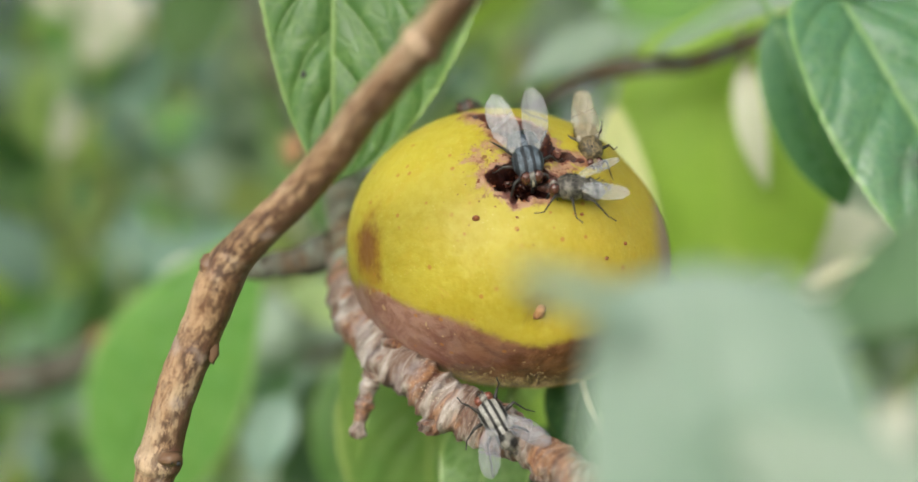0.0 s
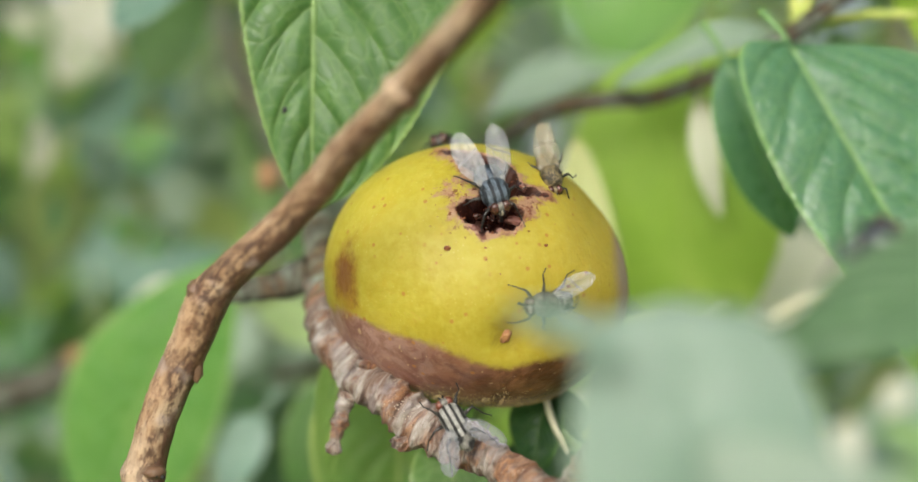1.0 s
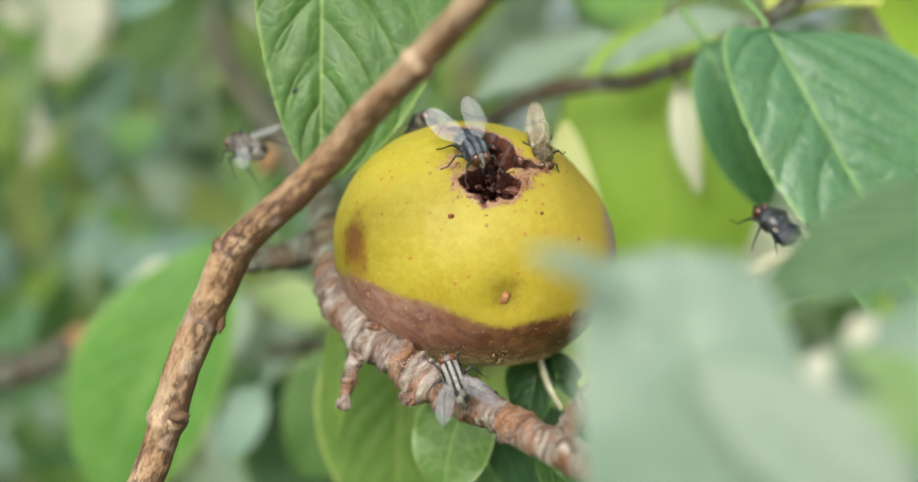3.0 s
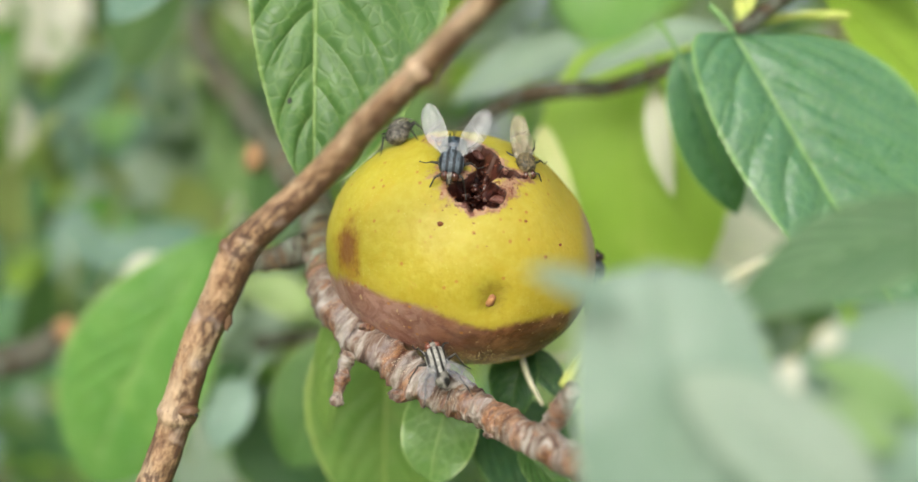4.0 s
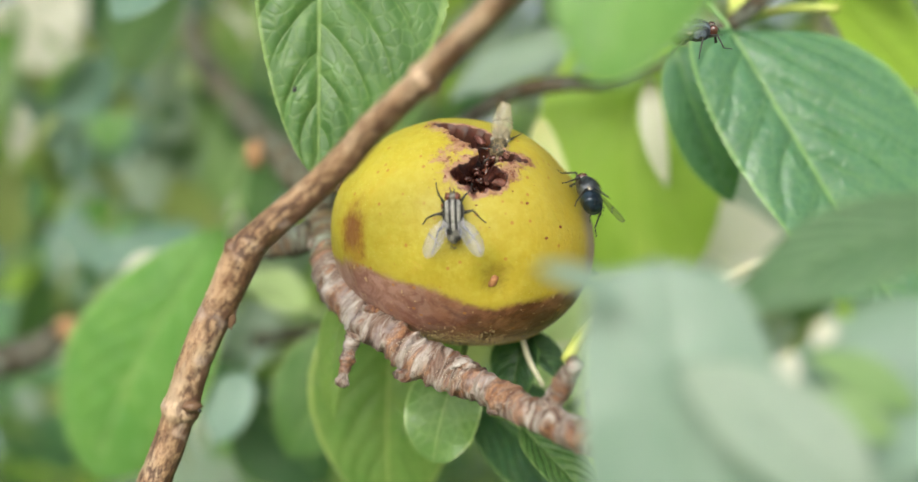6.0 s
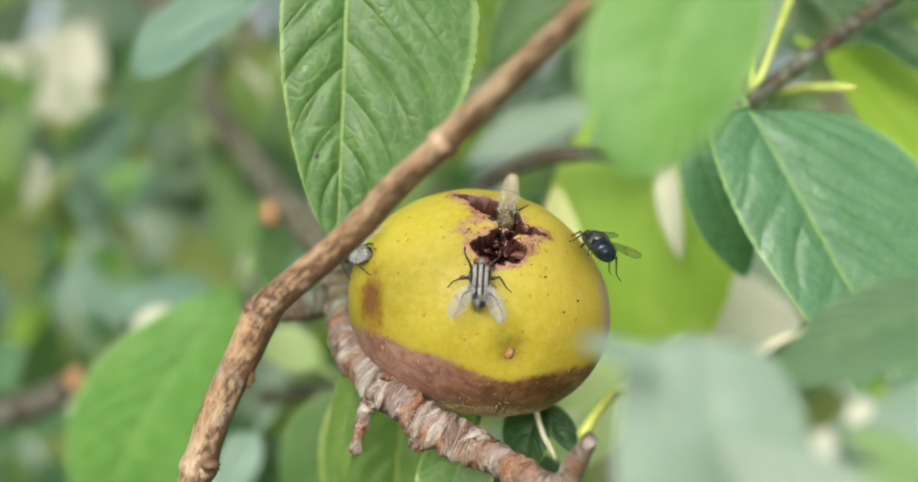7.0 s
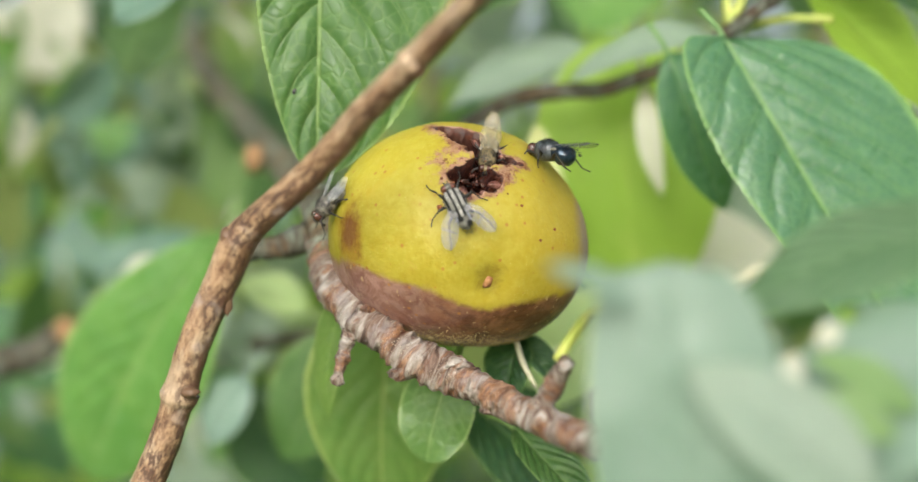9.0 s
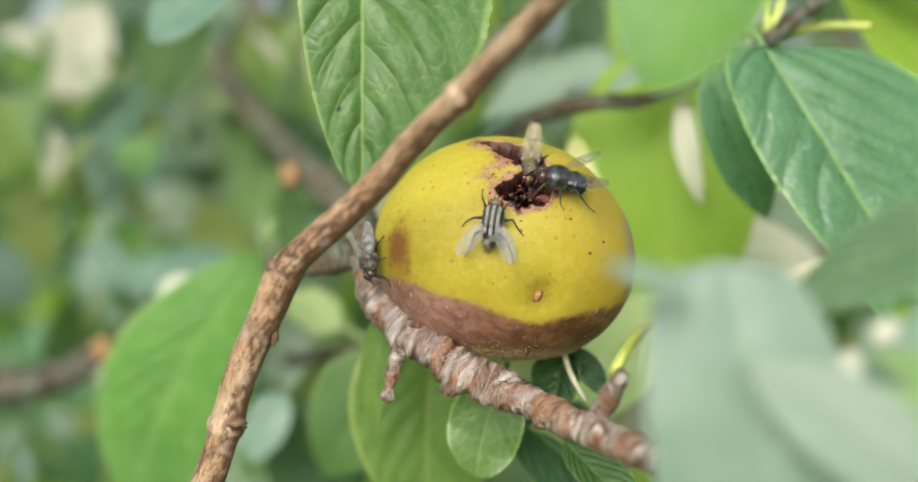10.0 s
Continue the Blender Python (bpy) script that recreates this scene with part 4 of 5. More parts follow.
front_top = leaf(back_branch, (25.1, -92, 43.3), (15.3, -96, 17.8), (0.1, -0.9, -0.1), 18, LEAF_BRIGHT, "bright green leaf close to the camera", seed=47, fold=6, puff=0.1, full=0.5)


# ---------------------------------------------------------------- background foliage
def simple_leaves(name, poses, mat, rng, short, long, slim, broad):
    """Many plain folded leaves in one mesh."""
    verts, faces, uv = [], [], []
    for m in poses:
        n = len(verts)
        length, wide = rng.uniform(short, long), rng.uniform(slim, broad)
        for u, v, h in ((0, 0, 0), (0.3, -0.9, 0.006), (0.3, 0, 0), (0.3, 0.9, 0.006), (0.7, -0.75, 0.0), (0.7, 0, -0.006), (0.7, 0.75, 0.0), (1, 0, -0.015)):
            verts.append(tuple(m @ Vector((v * wide, u * length, h))))
            uv.append((u, v, 1.0))
        faces += [(n, n + 1, n + 2), (n, n + 2, n + 3), (n + 1, n + 4, n + 5, n + 2), (n + 2, n + 5, n + 6, n + 3), (n + 4, n + 7, n + 5), (n + 5, n + 7, n + 6)]
    return mesh_of(name, verts, faces, mat, uv=uv)


def far_leaves():
    rng = random.Random(5)
    shrub = thing("background_shrub", (0.1, 0.62, 0.0), "leafy green shrub far out of focus", "shrub")
    mats = [LEAF, LEAF, LEAF_COOL, LEAF_COOL, LEAF_YOUNG, LEAF_DARK, LEAF_YELLOW, LEAF_MIST]
    shapes = [leaf_mesh("leaf", 42 + 4 * k, 22 + 2 * k, mats[k], nu=12, nv=4, fold=12, curl=25, puff=0, seed=k, stalk=6) for k in range(8)]
    for k in range(5):
        x = -260 + 130 * k
        line = spline([(x * 0.3, 10, -1500, 14), (x * 0.7, 20, -700, 10), (x, 0 + 15 * k, -100, 6), (x + 40, -30, 420, 3)], 10)
        v, f = tube(line, 10, knobbly(0.15, 0.02))
        part("stem", mesh_of("stem", [tuple(Vector(p) / 1000 + Vector((0, 0, HEIGHT))) for p in v], f, BARK), shrub)
    picks = [0, 1, 2, 3, 4, 4, 4, 5, 6, 7, 7, 7]
    for k in range(290):
        y = rng.uniform(-430, 100)
        m = pose(rng.uniform(-420, 300) / 1000, y / 1000, HEIGHT + rng.uniform(-230, 230) / 1000, rng.uniform(30, 120), rng.uniform(-50, 50), rng.uniform(-180, 180))
        part("leaf", shapes[rng.choice(picks)], shrub, "", m)
    for mat, share in ((LEAF, 240), (LEAF_COOL, 240), (LEAF_YOUNG, 320), (LEAF_PALE, 280), (LEAF_DARK, 120)):
        poses = []
        while len(poses) < share:
            x, y, z = rng.uniform(-0.75, 0.75), rng.uniform(-0.38, 0.45), rng.uniform(-0.9, 0.6)
            if (x / 0.75) ** 2 + (y / 0.45) ** 2 + (z / 0.9) ** 2 < 1 and (y > 0.05 or abs(x) > 0.36 or abs(z) > 0.24):
                poses.append(pose(x, y, HEIGHT + z, rng.uniform(30, 150), rng.uniform(-60, 60), rng.uniform(-180, 180)))
        tagged(part("foliage", simple_leaves("foliage", poses, mat, rng, 0.045, 0.07, 0.014, 0.022), shrub, "out-of-focus leaves"), kind="stuff")


def hedge():
    """A far screen of leaves, past counting."""
    rng = random.Random(8)
    for mat, share in ((LEAF, 0.4), (LEAF_YOUNG, 0.25), (LEAF_DARK, 0.2), (LEAF_PALE, 0.15)):
        poses = []
        for _ in range(int(27000 * share)):
            x, y = rng.uniform(-3.0, 3.0), rng.uniform(1.1, 2.6)
            top = 2.75 + 0.25 * noise.noise(Vector((x * 1.3, y * 1.3, 0.0)))
            poses.append(pose(x, y, rng.uniform(0.05, top), rng.uniform(30, 150), rng.uniform(-60, 60), rng.uniform(-180, 180)))
        tagged(part("hedge_foliage", simple_leaves("hedge_foliage", poses, mat, rng, 0.05, 0.085, 0.018, 0.03)), "distant leafy hedge, a blur of greens", "foliage", kind="stuff")


far_leaves()
hedge()


# ---------------------------------------------------------------- the fruit
CENTRE = Vector((1.4, 0.0, 2.6))
RADII = Vector((22.3, 22.0, 20.0))
PIT_A, PIT_B = Vector((3.0, -18.9, 9.3)), Vector((5.6, -16.2, 13.2))
# the eaten opening: strokes from point to point of sideways place, height angle and half width, and how deep each is dug
STROKES = (((0.02, 0.42, 0.084), (0.13, 0.42, 0.146), 8.0), ((0.13, 0.40, 0.135), (0.24, 0.375, 0.084), 7.5), ((0.13, 0.52, 0.067), (0.25, 0.60, 0.089), 5.5),
           ((0.25, 0.63, 0.084), (0.15, 0.78, 0.124), 4.5), ((0.15, 0.78, 0.124), (0.0, 0.94, 0.101), 4.5), ((0.0, 0.94, 0.101), (-0.22, 1.08, 0.018), 2.6), ((0.28, 0.58, 0.055), (0.50, 0.545, 0.021), 1.3))
# bruised patches of skin beside the pit: direction, reach and strength
TORN = ((Vector((-0.10, -0.83, 0.54)), 0.14, 0.80), (Vector((-0.02, -0.78, 0.62)), 0.10, 0.75), (Vector((0.36, -0.82, 0.45)), 0.12, 1.15), (Vector((0.47, -0.70, 0.53)), 0.11, 1.0), (Vector((0.12, -0.95, 0.22)), 0.06, 0.6))


def skin_radius(d):
    """How far the fruit's skin lies from its centre along the unit vector d, in millimetres."""
    r = 1 / math.sqrt((d.x / RADII.x) ** 2 + (d.y / RADII.y) ** 2 + (d.z / RADII.z) ** 2)
    r *= 1 + 0.018 * noise.noise(d * 1.7) + 0.006 * noise.noise(d * 5.0)
    r *= 1 + 0.035 * max(0.0, d.x * 0.9 - d.z * 0.45) ** 2 - 0.05 * max(0.0, d.x * 0.75 + d.z * 0.66) ** 4
    r *= 1 - 0.032 * max(0.0, d.z) ** 4
    r *= 1 + 0.022 * math.exp(-(((d - Vector((0.62, -0.45, 0.62)).normalized()).length / 0.30) ** 2)) - 0.038 * math.exp(-(((d - Vector((0.80, -0.42, 0.40)).normalized()).length / 0.32) ** 2))
    r *= 1 - 0.05 * max(0.0, -d.z) ** 5 + 0.05 * max(0.0, 0.7 * d.x - 0.7 * d.z) ** 4
    dip = (d - Vector((0.24, -0.90, -0.36)).normalized()).length
    return r - 1.2 * math.exp(-((dip / 0.15) ** 2))


def build_fruit():
    fruit = thing("fruit", mm(*CENTRE), "overripe yellow fruit, eaten open on top and rotting brown below", "fruit")
    bm = bmesh.new()
    bmesh.ops.create_icosphere(bm, subdivisions=7, radius=1.0)
    a, b = PIT_A.normalized(), PIT_B.normalized()
    spot = Vector((-0.78, -0.60, -0.02)).normalized()

    def opening(d):
        """Below zero inside the eaten pit, and how deep it is dug there."""
        u, e = d.x, math.asin(max(-1.0, min(1.0, d.z)))
        ragged = 0.030 * noise.noise(d * 9) + 0.026 * noise.noise(d * 19) + 0.014 * noise.noise(d * 41)
        best, dug = 9.0, 0.0
        for (u0, e0, r0), (u1, e1, r1), deep in STROKES:
            k = min(1.0, max(0.0, ((u - u0) * (u1 - u0) + (e - e0) * (e1 - e0)) / ((u1 - u0) ** 2 + (e1 - e0) ** 2)))
            far = math.hypot(u - u0 - k * (u1 - u0), e - e0 - k * (e1 - e0)) - (r0 + k * (r1 - r0))
            best = min(best, far)
            dug = max(dug, deep * min(1.0, max(0.0, -(far + ragged) / 0.075)))
        return best + ragged, dug

    verts, pit, raw, bruise, dimple, gnawed = [], [], [], [], [], []
    for v in bm.verts:
        d = v.co.normalized()
        off, dug = opening(d) if d.y < 0.3 and d.z > -0.1 else (1.0, 0.0)
        deep = min(1.0, max(0.0, -off / 0.024))
        deep = deep * deep * (3 - 2 * deep)
        hollow = (1.1 + dug + (0.16 * dug + 0.25) * (1.5 * noise.noise(d * 13) + 1.2 * noise.noise(d * 27) + 0.6 * noise.noise(d * 60))) * deep
        lip = 0.2 * math.exp(-((off / 0.05) ** 2)) * (1 + noise.noise(d * 15))
        r = skin_radius(d) - hollow + lip
        verts.append(tuple((d + 0.035 * deep * noise.noise_vector(d * 13)) * r / 1000))
        pit.append(deep)
        lean = 1.0 + 1.5 * max(0.0, -(d - a).normalized().x)
        torn = max(much * math.exp(-(((d - w).length / wide) ** 2)) for w, wide, much in TORN)
        raw.append(max(0.95 * math.exp(-max(0.0, off) / (0.055 * lean)), 0.85 * torn))
        gnawed.append(min(1.0, max(0.0, dug / 6.0) + (0.55 if d.z < 0.60 and d.x < 0.33 else 0.0)))
        e = d - spot
        bruise.append(math.exp(-((Vector((e.x, e.y * 0.8, e.z * 0.62)).length / 0.15) ** 2)))
        dimple.append(math.exp(-(((d - Vector((0.24, -0.90, -0.36)).normalized()).length / 0.15) ** 2)))
    faces = [tuple(v.index for v in f.verts) for f in bm.faces]
    bm.free()
    part("skin", mesh_of("skin", verts, faces, FRUIT, extra={"pit": pit, "raw": raw, "bruise": bruise, "dimple": dimple, "gnawed": gnawed}), fruit, "yellow skin, brown and rotten underneath")
    rng = random.Random(3)

    def spot_at(d, lift=0.0):
        d = d.normalized()
        return d * (skin_radius(d) + lift) / 1000

    # lumps of wet flesh in the pit
    for k in range(44):
        d = (a.lerp(b, rng.uniform(-0.05, 0.9)) + Vector((rng.uniform(-0.12, 0.11), rng.uniform(-0.03, 0.03), rng.uniform(-0.08, 0.05)))).normalized()
        r = rng.uniform(0.22, 0.8)
        v, f = ball((0, 0, 0), (r, r * rng.uniform(0.7, 1.4), r * 0.8), 10, 12, bulge=lambda q: 1 + 0.55 * noise.noise(q * 1.8 + Vector((k, 0, 0))) + 0.3 * noise.noise(q * 4 + Vector((k, 0, 0))))
        part("pulp_lump", mesh_of("pulp_lump", scaled(v), f, FLESH if k % 9 == 0 else PULP), fruit, "", Matrix.Translation(spot_at(d, rng.uniform(-6.5, -2.6))) @ pose(0, 0, 0, rng.uniform(0, 180), rng.uniform(0, 180), 0))
    # shreds left in the slit
    for k in range(16):
        d = Vector((rng.uniform(-0.10, 0.26), 0, 0))
        e = 0.62 + (0.26 - d.x) * 0.95 + rng.uniform(-0.05, 0.05)
        d = Vector((d.x, -math.sqrt(max(0.0, math.cos(e) ** 2 - d.x * d.x)), math.sin(e)))
        r = rng.uniform(0.25, 0.65)
        v, f = ball((0, 0, 0), (r * 1.3, r * 0.8, r * 0.7), 8, 10, bulge=lambda q: 1 + 0.5 * noise.noise(q * 2 + Vector((k, 5, 0))) + 0.3 * noise.noise(q * 5 + Vector((k, 5, 0))))
        part("pulp_lump", mesh_of("pulp_lump", scaled(v), f, FLESH if k % 4 == 0 else PULP), fruit, "", Matrix.Translation(spot_at(d, rng.uniform(-4.6, -2.4))) @ pose(0, 0, 0, rng.uniform(0, 180), rng.uniform(0, 180), 0))
    # torn rim
    for d in ((0.04, -0.80, 0.57), (0.33, -0.84, 0.43), (0.36, -0.80, 0.48), (0.30, -0.88, 0.36), (0.42, -0.74, 0.52), (0.22, -0.93, 0.285), (0.05, -0.95, 0.29), (0.13, -0.955, 0.26), (0.36, -0.72, 0.58), (0.16, -0.66, 0.73)):
        r = rng.uniform(0.55, 1.0)
        v, f = ball((0, 0, 0), (r * 1.5, r * 0.8, r * 0.7), 10, 14, bulge=lambda q: 1 + 0.45 * noise.noise(q * 2 + Vector(d) * 9) + 0.25 * noise.noise(q * 5 + Vector(d) * 9))
        part("torn_flesh", mesh_of("torn_flesh", scaled(v), f, FLESH), fruit, "", Matrix.Translation(spot_at(Vector(d), -0.75)) @ pose(0, 0, 0, rng.uniform(-30, 30), rng.uniform(-40, 40), rng.uniform(0, 180)))
    # crumbs left by larvae round the pit
    for k in range(62):
        w, far = rng.uniform(0, 2 * math.pi), rng.uniform(0.17, 0.23) + rng.random() ** 2 * 0.34
        d = (a + Vector((far * math.cos(w), 0.25 * far * math.sin(w), 0.8 * far * math.sin(w)))).normalized()
        r = rng.uniform(0.08, 0.24) * (1.0 if far < 0.36 else 0.6)
        v, f = ball((0, 0, 0), (r, r * rng.uniform(0.5, 1.0), r * 0.6), 6, 7, bulge=lambda q: 1 + 0.6 * noise.noise(q * 2.5 + Vector((k, k, 0))))
        part("crumb", mesh_of("crumb", scaled(v), f, CRUMB), fruit, "", Matrix.Translation(spot_at(d, 0.05)))
    for x, y, z, r in ((-2.7, -21.5, 3.9, 0.5), (12.6, -17.0, -1.2, 0.3), (9.8, -18, 4.0, 0.28)):
        v, f = ball((0, 0, 0), (r, r, r * 0.8), 6, 8)
        part("crumb", mesh_of("crumb", scaled(v), f, CRUMB), fruit, "", Matrix.Translation(spot_at(Vector((x, y, z)), 0.05)))
    v, f = ball((0, 0, 0), (0.28, 0.28, 0.25), 6, 8)
    mark = part("crumb", mesh_of("crumb", scaled(v), f, CRUMB), fruit, "", Matrix.Translation(spot_at(Vector((15.5, -15.5, 0.5)), 0.05)))
    v, f = ball((0, 0, 0), (0.6, 0.32, 1.05), 10, 12, bulge=lambda q: 1 + 0.7 * noise.noise(q * 3))
    scab = part("scab", mesh_of("scab", scaled(v), f, SCAB), fruit, "tan scab in a dimple", Matrix.Translation(spot_at(Vector((0.235, -0.88, -0.37)), 0.1)) @ pose(0, 0, 0, 0, 20, 0))
    # mould fuzz along the rotten belly
    fuzz = []
    for k in range(3000):
        w = rng.uniform(-math.pi, math.pi)
        low = max(-0.99, -0.885 + rng.gauss(0, 0.05))
        d = Vector((math.cos(w) * math.sqrt(1 - low * low), math.sin(w) * math.sqrt(1 - low * low), low))
        p = d * (skin_radius(d) - 0.05)
        q = p + (d + Vector((rng.gauss(0, 0.4), rng.gauss(0, 0.4), rng.gauss(0, 0.4)))).normalized() * rng.uniform(0.08, 0.32)
        fuzz.append(tube(np.array([(*p, 0.04), (*q, 0.02)]), 3))
        fuzz.append(ball(tuple(q), (0.085, 0.085, 0.085), 3, 4))
    v, f = joined(fuzz)
    tagged(part("mould_fuzz", mesh_of("mould_fuzz", scaled(v), f, SPORE), fruit, "pale mould fuzz"), kind="stuff")
    return fruit, mark


fruit, mark = build_fruit()
cam.data.dof.focus_object = mark


# ---------------------------------------------------------------- flies
WINGS = {}


def wing_pose(hinge, s, splay, lift):
    return Matrix.Translation(hinge) @ pose(0, 0, 0, -lift, s * 12, s * splay)


def beat(root, rows):
    """Key both wings of a fly: seconds, spread of one and of the other, lift, in degrees."""
    for wing, hinge, s in WINGS[root.name]:
        walk(wing, [(t, wing_pose(hinge, s, near if s < 0 else far, lift)) for t, near, far, lift in rows])


def fly(label, thorax_mat, abdomen_mat, eye_mat, wing_mat, splay=24.0, lift=14.0, size=1.0, slim=1.0, face=None, reach=1.0, waist=1.0, eyes=1.0):
    """A fly about 10 mm long, its head towards +y, standing on z = 0."""
    root = thing("fly", (0, 0, HEIGHT), label, "fly", "flies on the fruit")
    rng = random.Random(len(label))
    k = 0.001 * size

    def add(name, v, f, mat, parent=root, uv=None, label=""):
        return part(name, mesh_of(name, scaled(v, k), f, mat, uv=uv), parent, label)

    add("thorax", *ball((0, 0.5, 2.4), (1.95 * slim, 2.05, 1.65), 14, 18, bulge=lambda d: 0.95 / (abs(d.x) ** 2.5 + abs(d.y) ** 2.5 + abs(d.z) ** 2.5) ** 0.4), thorax_mat)
    add("scutellum", *ball((0, -1.45, 2.95), (0.95 * slim, 0.75, 0.55), 8, 12), thorax_mat)
    rings = lambda d: (1 - 0.35 * max(0, -d.y) ** 1.5) * (1 + 0.05 * math.sin(d.y * 11))
    add("abdomen", *ball((0, -2.35, 2.0), (1.95 * slim * waist, 2.35, 1.5 * (0.4 + 0.6 * waist)), 20, 18, turn=Matrix.Rotation(radians(10), 3, "X"), bulge=rings), abdomen_mat)
    head = add("head", *ball((0, 2.75, 2.2), (1.15 * slim, 0.68, 1.05), 10, 14), face or DUSK)
    if face is None:
        add("face", *ball((0, 3.22, 1.95), (0.36, 0.34, 0.80), 8, 10), FACE, head, label="silvery white face")
    for s in (-1, 1):
        add("eye", *ball((s * 0.70 * slim, 2.74, 2.38), (0.70 * eyes, 0.74 * eyes, 0.98 * eyes), 12, 14), eye_mat, head)
        add("antenna", *tube(np.array([(s * 0.2, 3.35, 2.6, 0.12), (s * 0.28, 3.7, 2.35, 0.10), (s * 0.3, 3.85, 1.95, 0.06)]), 5), HAIR, head)
    add("proboscis", *tube(np.array([(0, 3.1, 1.5, 0.22), (0, 3.3, 0.8, 0.17), (0, 3.35, 0.1, 0.26)]), 7), HAIR, head)
    for s in (-1, 1):
        add("calypter", *ball((s * 1.25 * slim, -1.15, 2.75), (0.62, 0.55, 0.28), 8, 10, bulge=lambda d: 1 + 0.2 * noise.noise(d * 3)), CALYPTER, label="pale scale at the wing's root")
    # bristles
    hairs = []
    for _ in range(420):
        w, v = rng.uniform(0, math.pi), rng.uniform(-1, 1)
        body = rng.random() < 0.72
        c, r = ((0, 0.55, 2.4), (1.85 * slim, 1.85, 1.6)) if body else ((0, -2.35, 2.0), (1.95 * slim * waist, 2.2, 1.5))
        d = Vector((math.cos(w) * math.sqrt(1 - v * v), v, math.sin(w) * math.sqrt(1 - v * v)))
        p = Vector((c[0] + d.x * r[0] * 0.96, c[1] + d.y * r[1] * 0.96, c[2] + d.z * r[2] * 0.96))
        q = p + (d * 0.6 + Vector((0, -0.7, 0.1))).normalized() * rng.uniform(0.25, 0.65)
        hairs.append(tube(np.array([(*p, 0.042), (*q, 0.012)]), 3))
    tagged(add("bristles", *joined(hairs), HAIR), kind="stuff")
    # wings: a blade with a straight fore edge and a rounded tip
    for s in (-1, 1):
        verts, uv, faces = [], [], []
        for i in range(19):
            u = i / 18
            wide = (0.8 + 1.8 * min(1.0, u * 2.8)) * max(0.0, 1 - max(0.0, u - 0.55) ** 2.4 * 6.75) ** 0.5
            for j in range(9):
                v = j / 8
                verts.append((reach * s * (0.15 * math.sin(u * 3) + wide * (v - 0.48)), -6.4 * reach * u, 0.22 * math.sin(v * 9 + u * 2) * 0.5 + 0.5 * u * u))
                uv.append((u, v, 0))
        for i in range(18):
            for j in range(8):
                faces.append((i * 9 + j, i * 9 + j + 1, (i + 1) * 9 + j + 1, (i + 1) * 9 + j))
        wing = add("wing", verts, faces, wing_mat, uv=uv)
        hinge = Vector((s * 0.98 * slim, -0.35, 3.35)) * k
        wing.matrix_basis = wing_pose(hinge, s, splay, lift)
        WINGS.setdefault(root.name, []).append((wing, hinge, s))
    # legs: femur, tibia and tarsus
    for s in (-1, 1):
        for hip, knee, foot, toe in (((0.7, 1.6, 1.6), (2.0, 2.9, 2.2), (2.6, 4.0, 0.35), (2.7, 5.0, 0.0)), ((0.9, 0.4, 1.4), (2.9, 0.5, 2.4), (3.9, -0.2, 0.4), (4.6, -0.7, 0.0)), ((0.8, -0.7, 1.4), (2.4, -2.2, 2.3), (3.2, -4.0, 0.4), (3.6, -5.1, 0.0))):
            jig = lambda p: (s * (p[0] + rng.uniform(-0.25, 0.25)) * (slim * 0.3 + 0.7), p[1] + rng.uniform(-0.3, 0.3), p[2])
            a, b, c, d = jig(hip), jig(knee), jig(foot), jig(toe)
            add("leg", *tube(np.array([(*a, 0.28), (*[(a[i] + b[i]) / 2 for i in range(3)], 0.27), (*b, 0.17), (*[(c[i] + b[i]) / 2 for i in range(3)], 0.12), (*c, 0.09), (*[c[i] + 0.85 * (d[i] - c[i]) for i in range(3)], 0.07), (*d, 0.13)]), 6), LEG)
    return root


def perch(lon, lat, heading, high=0.0, stoop=0.0):
    """A pose on the fruit's skin: the way from its centre by longitude from the camera's side and latitude, a heading, clockwise from uphill, a height and a stoop of the head."""
    a, b = radians(lon), radians(lat)
    d = Vector((math.sin(a) * math.cos(b), -math.cos(a) * math.cos(b), math.sin(b)))
    up = (Vector((0, 0, 1)) - d * d.z).normalized()
    right = up.cross(d)
    w = radians(heading)
    y = up * math.cos(w) + right * math.sin(w)
    x = y.cross(d)
    m = Matrix((x, y, d)).transposed().to_4x4()
    m = m @ pose(0, 0, 0, -stoop)
    m.translation = mm(*(CENTRE + d * (skin_radius(d) + high)))
    return m


blue_fly = fly("blue-grey blowfly with half-raised clear wings", SLATE, BLUE, EYE, WING, splay=22, lift=14, size=1.06, reach=1.25)
grey_fly = fly("grey-brown flesh fly with smoky spread wings", GREY, CHECKER, EYE, WING, splay=24, lift=6, slim=0.9, face=DUSK, size=0.97, waist=0.85)
flesh_fly = fly("striped flesh fly with spread wings and red eyes", STRIPE, CHECKER, EYE_RED, WING_MILKY, splay=24, lift=4, slim=0.86, face=DUSK, size=1.08, waist=0.66, eyes=0.82)
brown_fly = fly("olive-brown fly with its head in the eaten pit", OLIVE, OLIVE, EYE, WING_TAN, splay=-14, lift=12, slim=0.85, size=0.95, face=OLIVE, reach=1.15)
dark_fly = fly("dark steel-blue blowfly with smoky wings", INK, STEEL, EYE, WING_SMOKE, splay=11, lift=6, face=LEG, size=1.14)
shy_fly = fly("dark grey fly half hidden behind the fruit", GREY, GREY, EYE, WING, splay=22, lift=10, face=LEG)


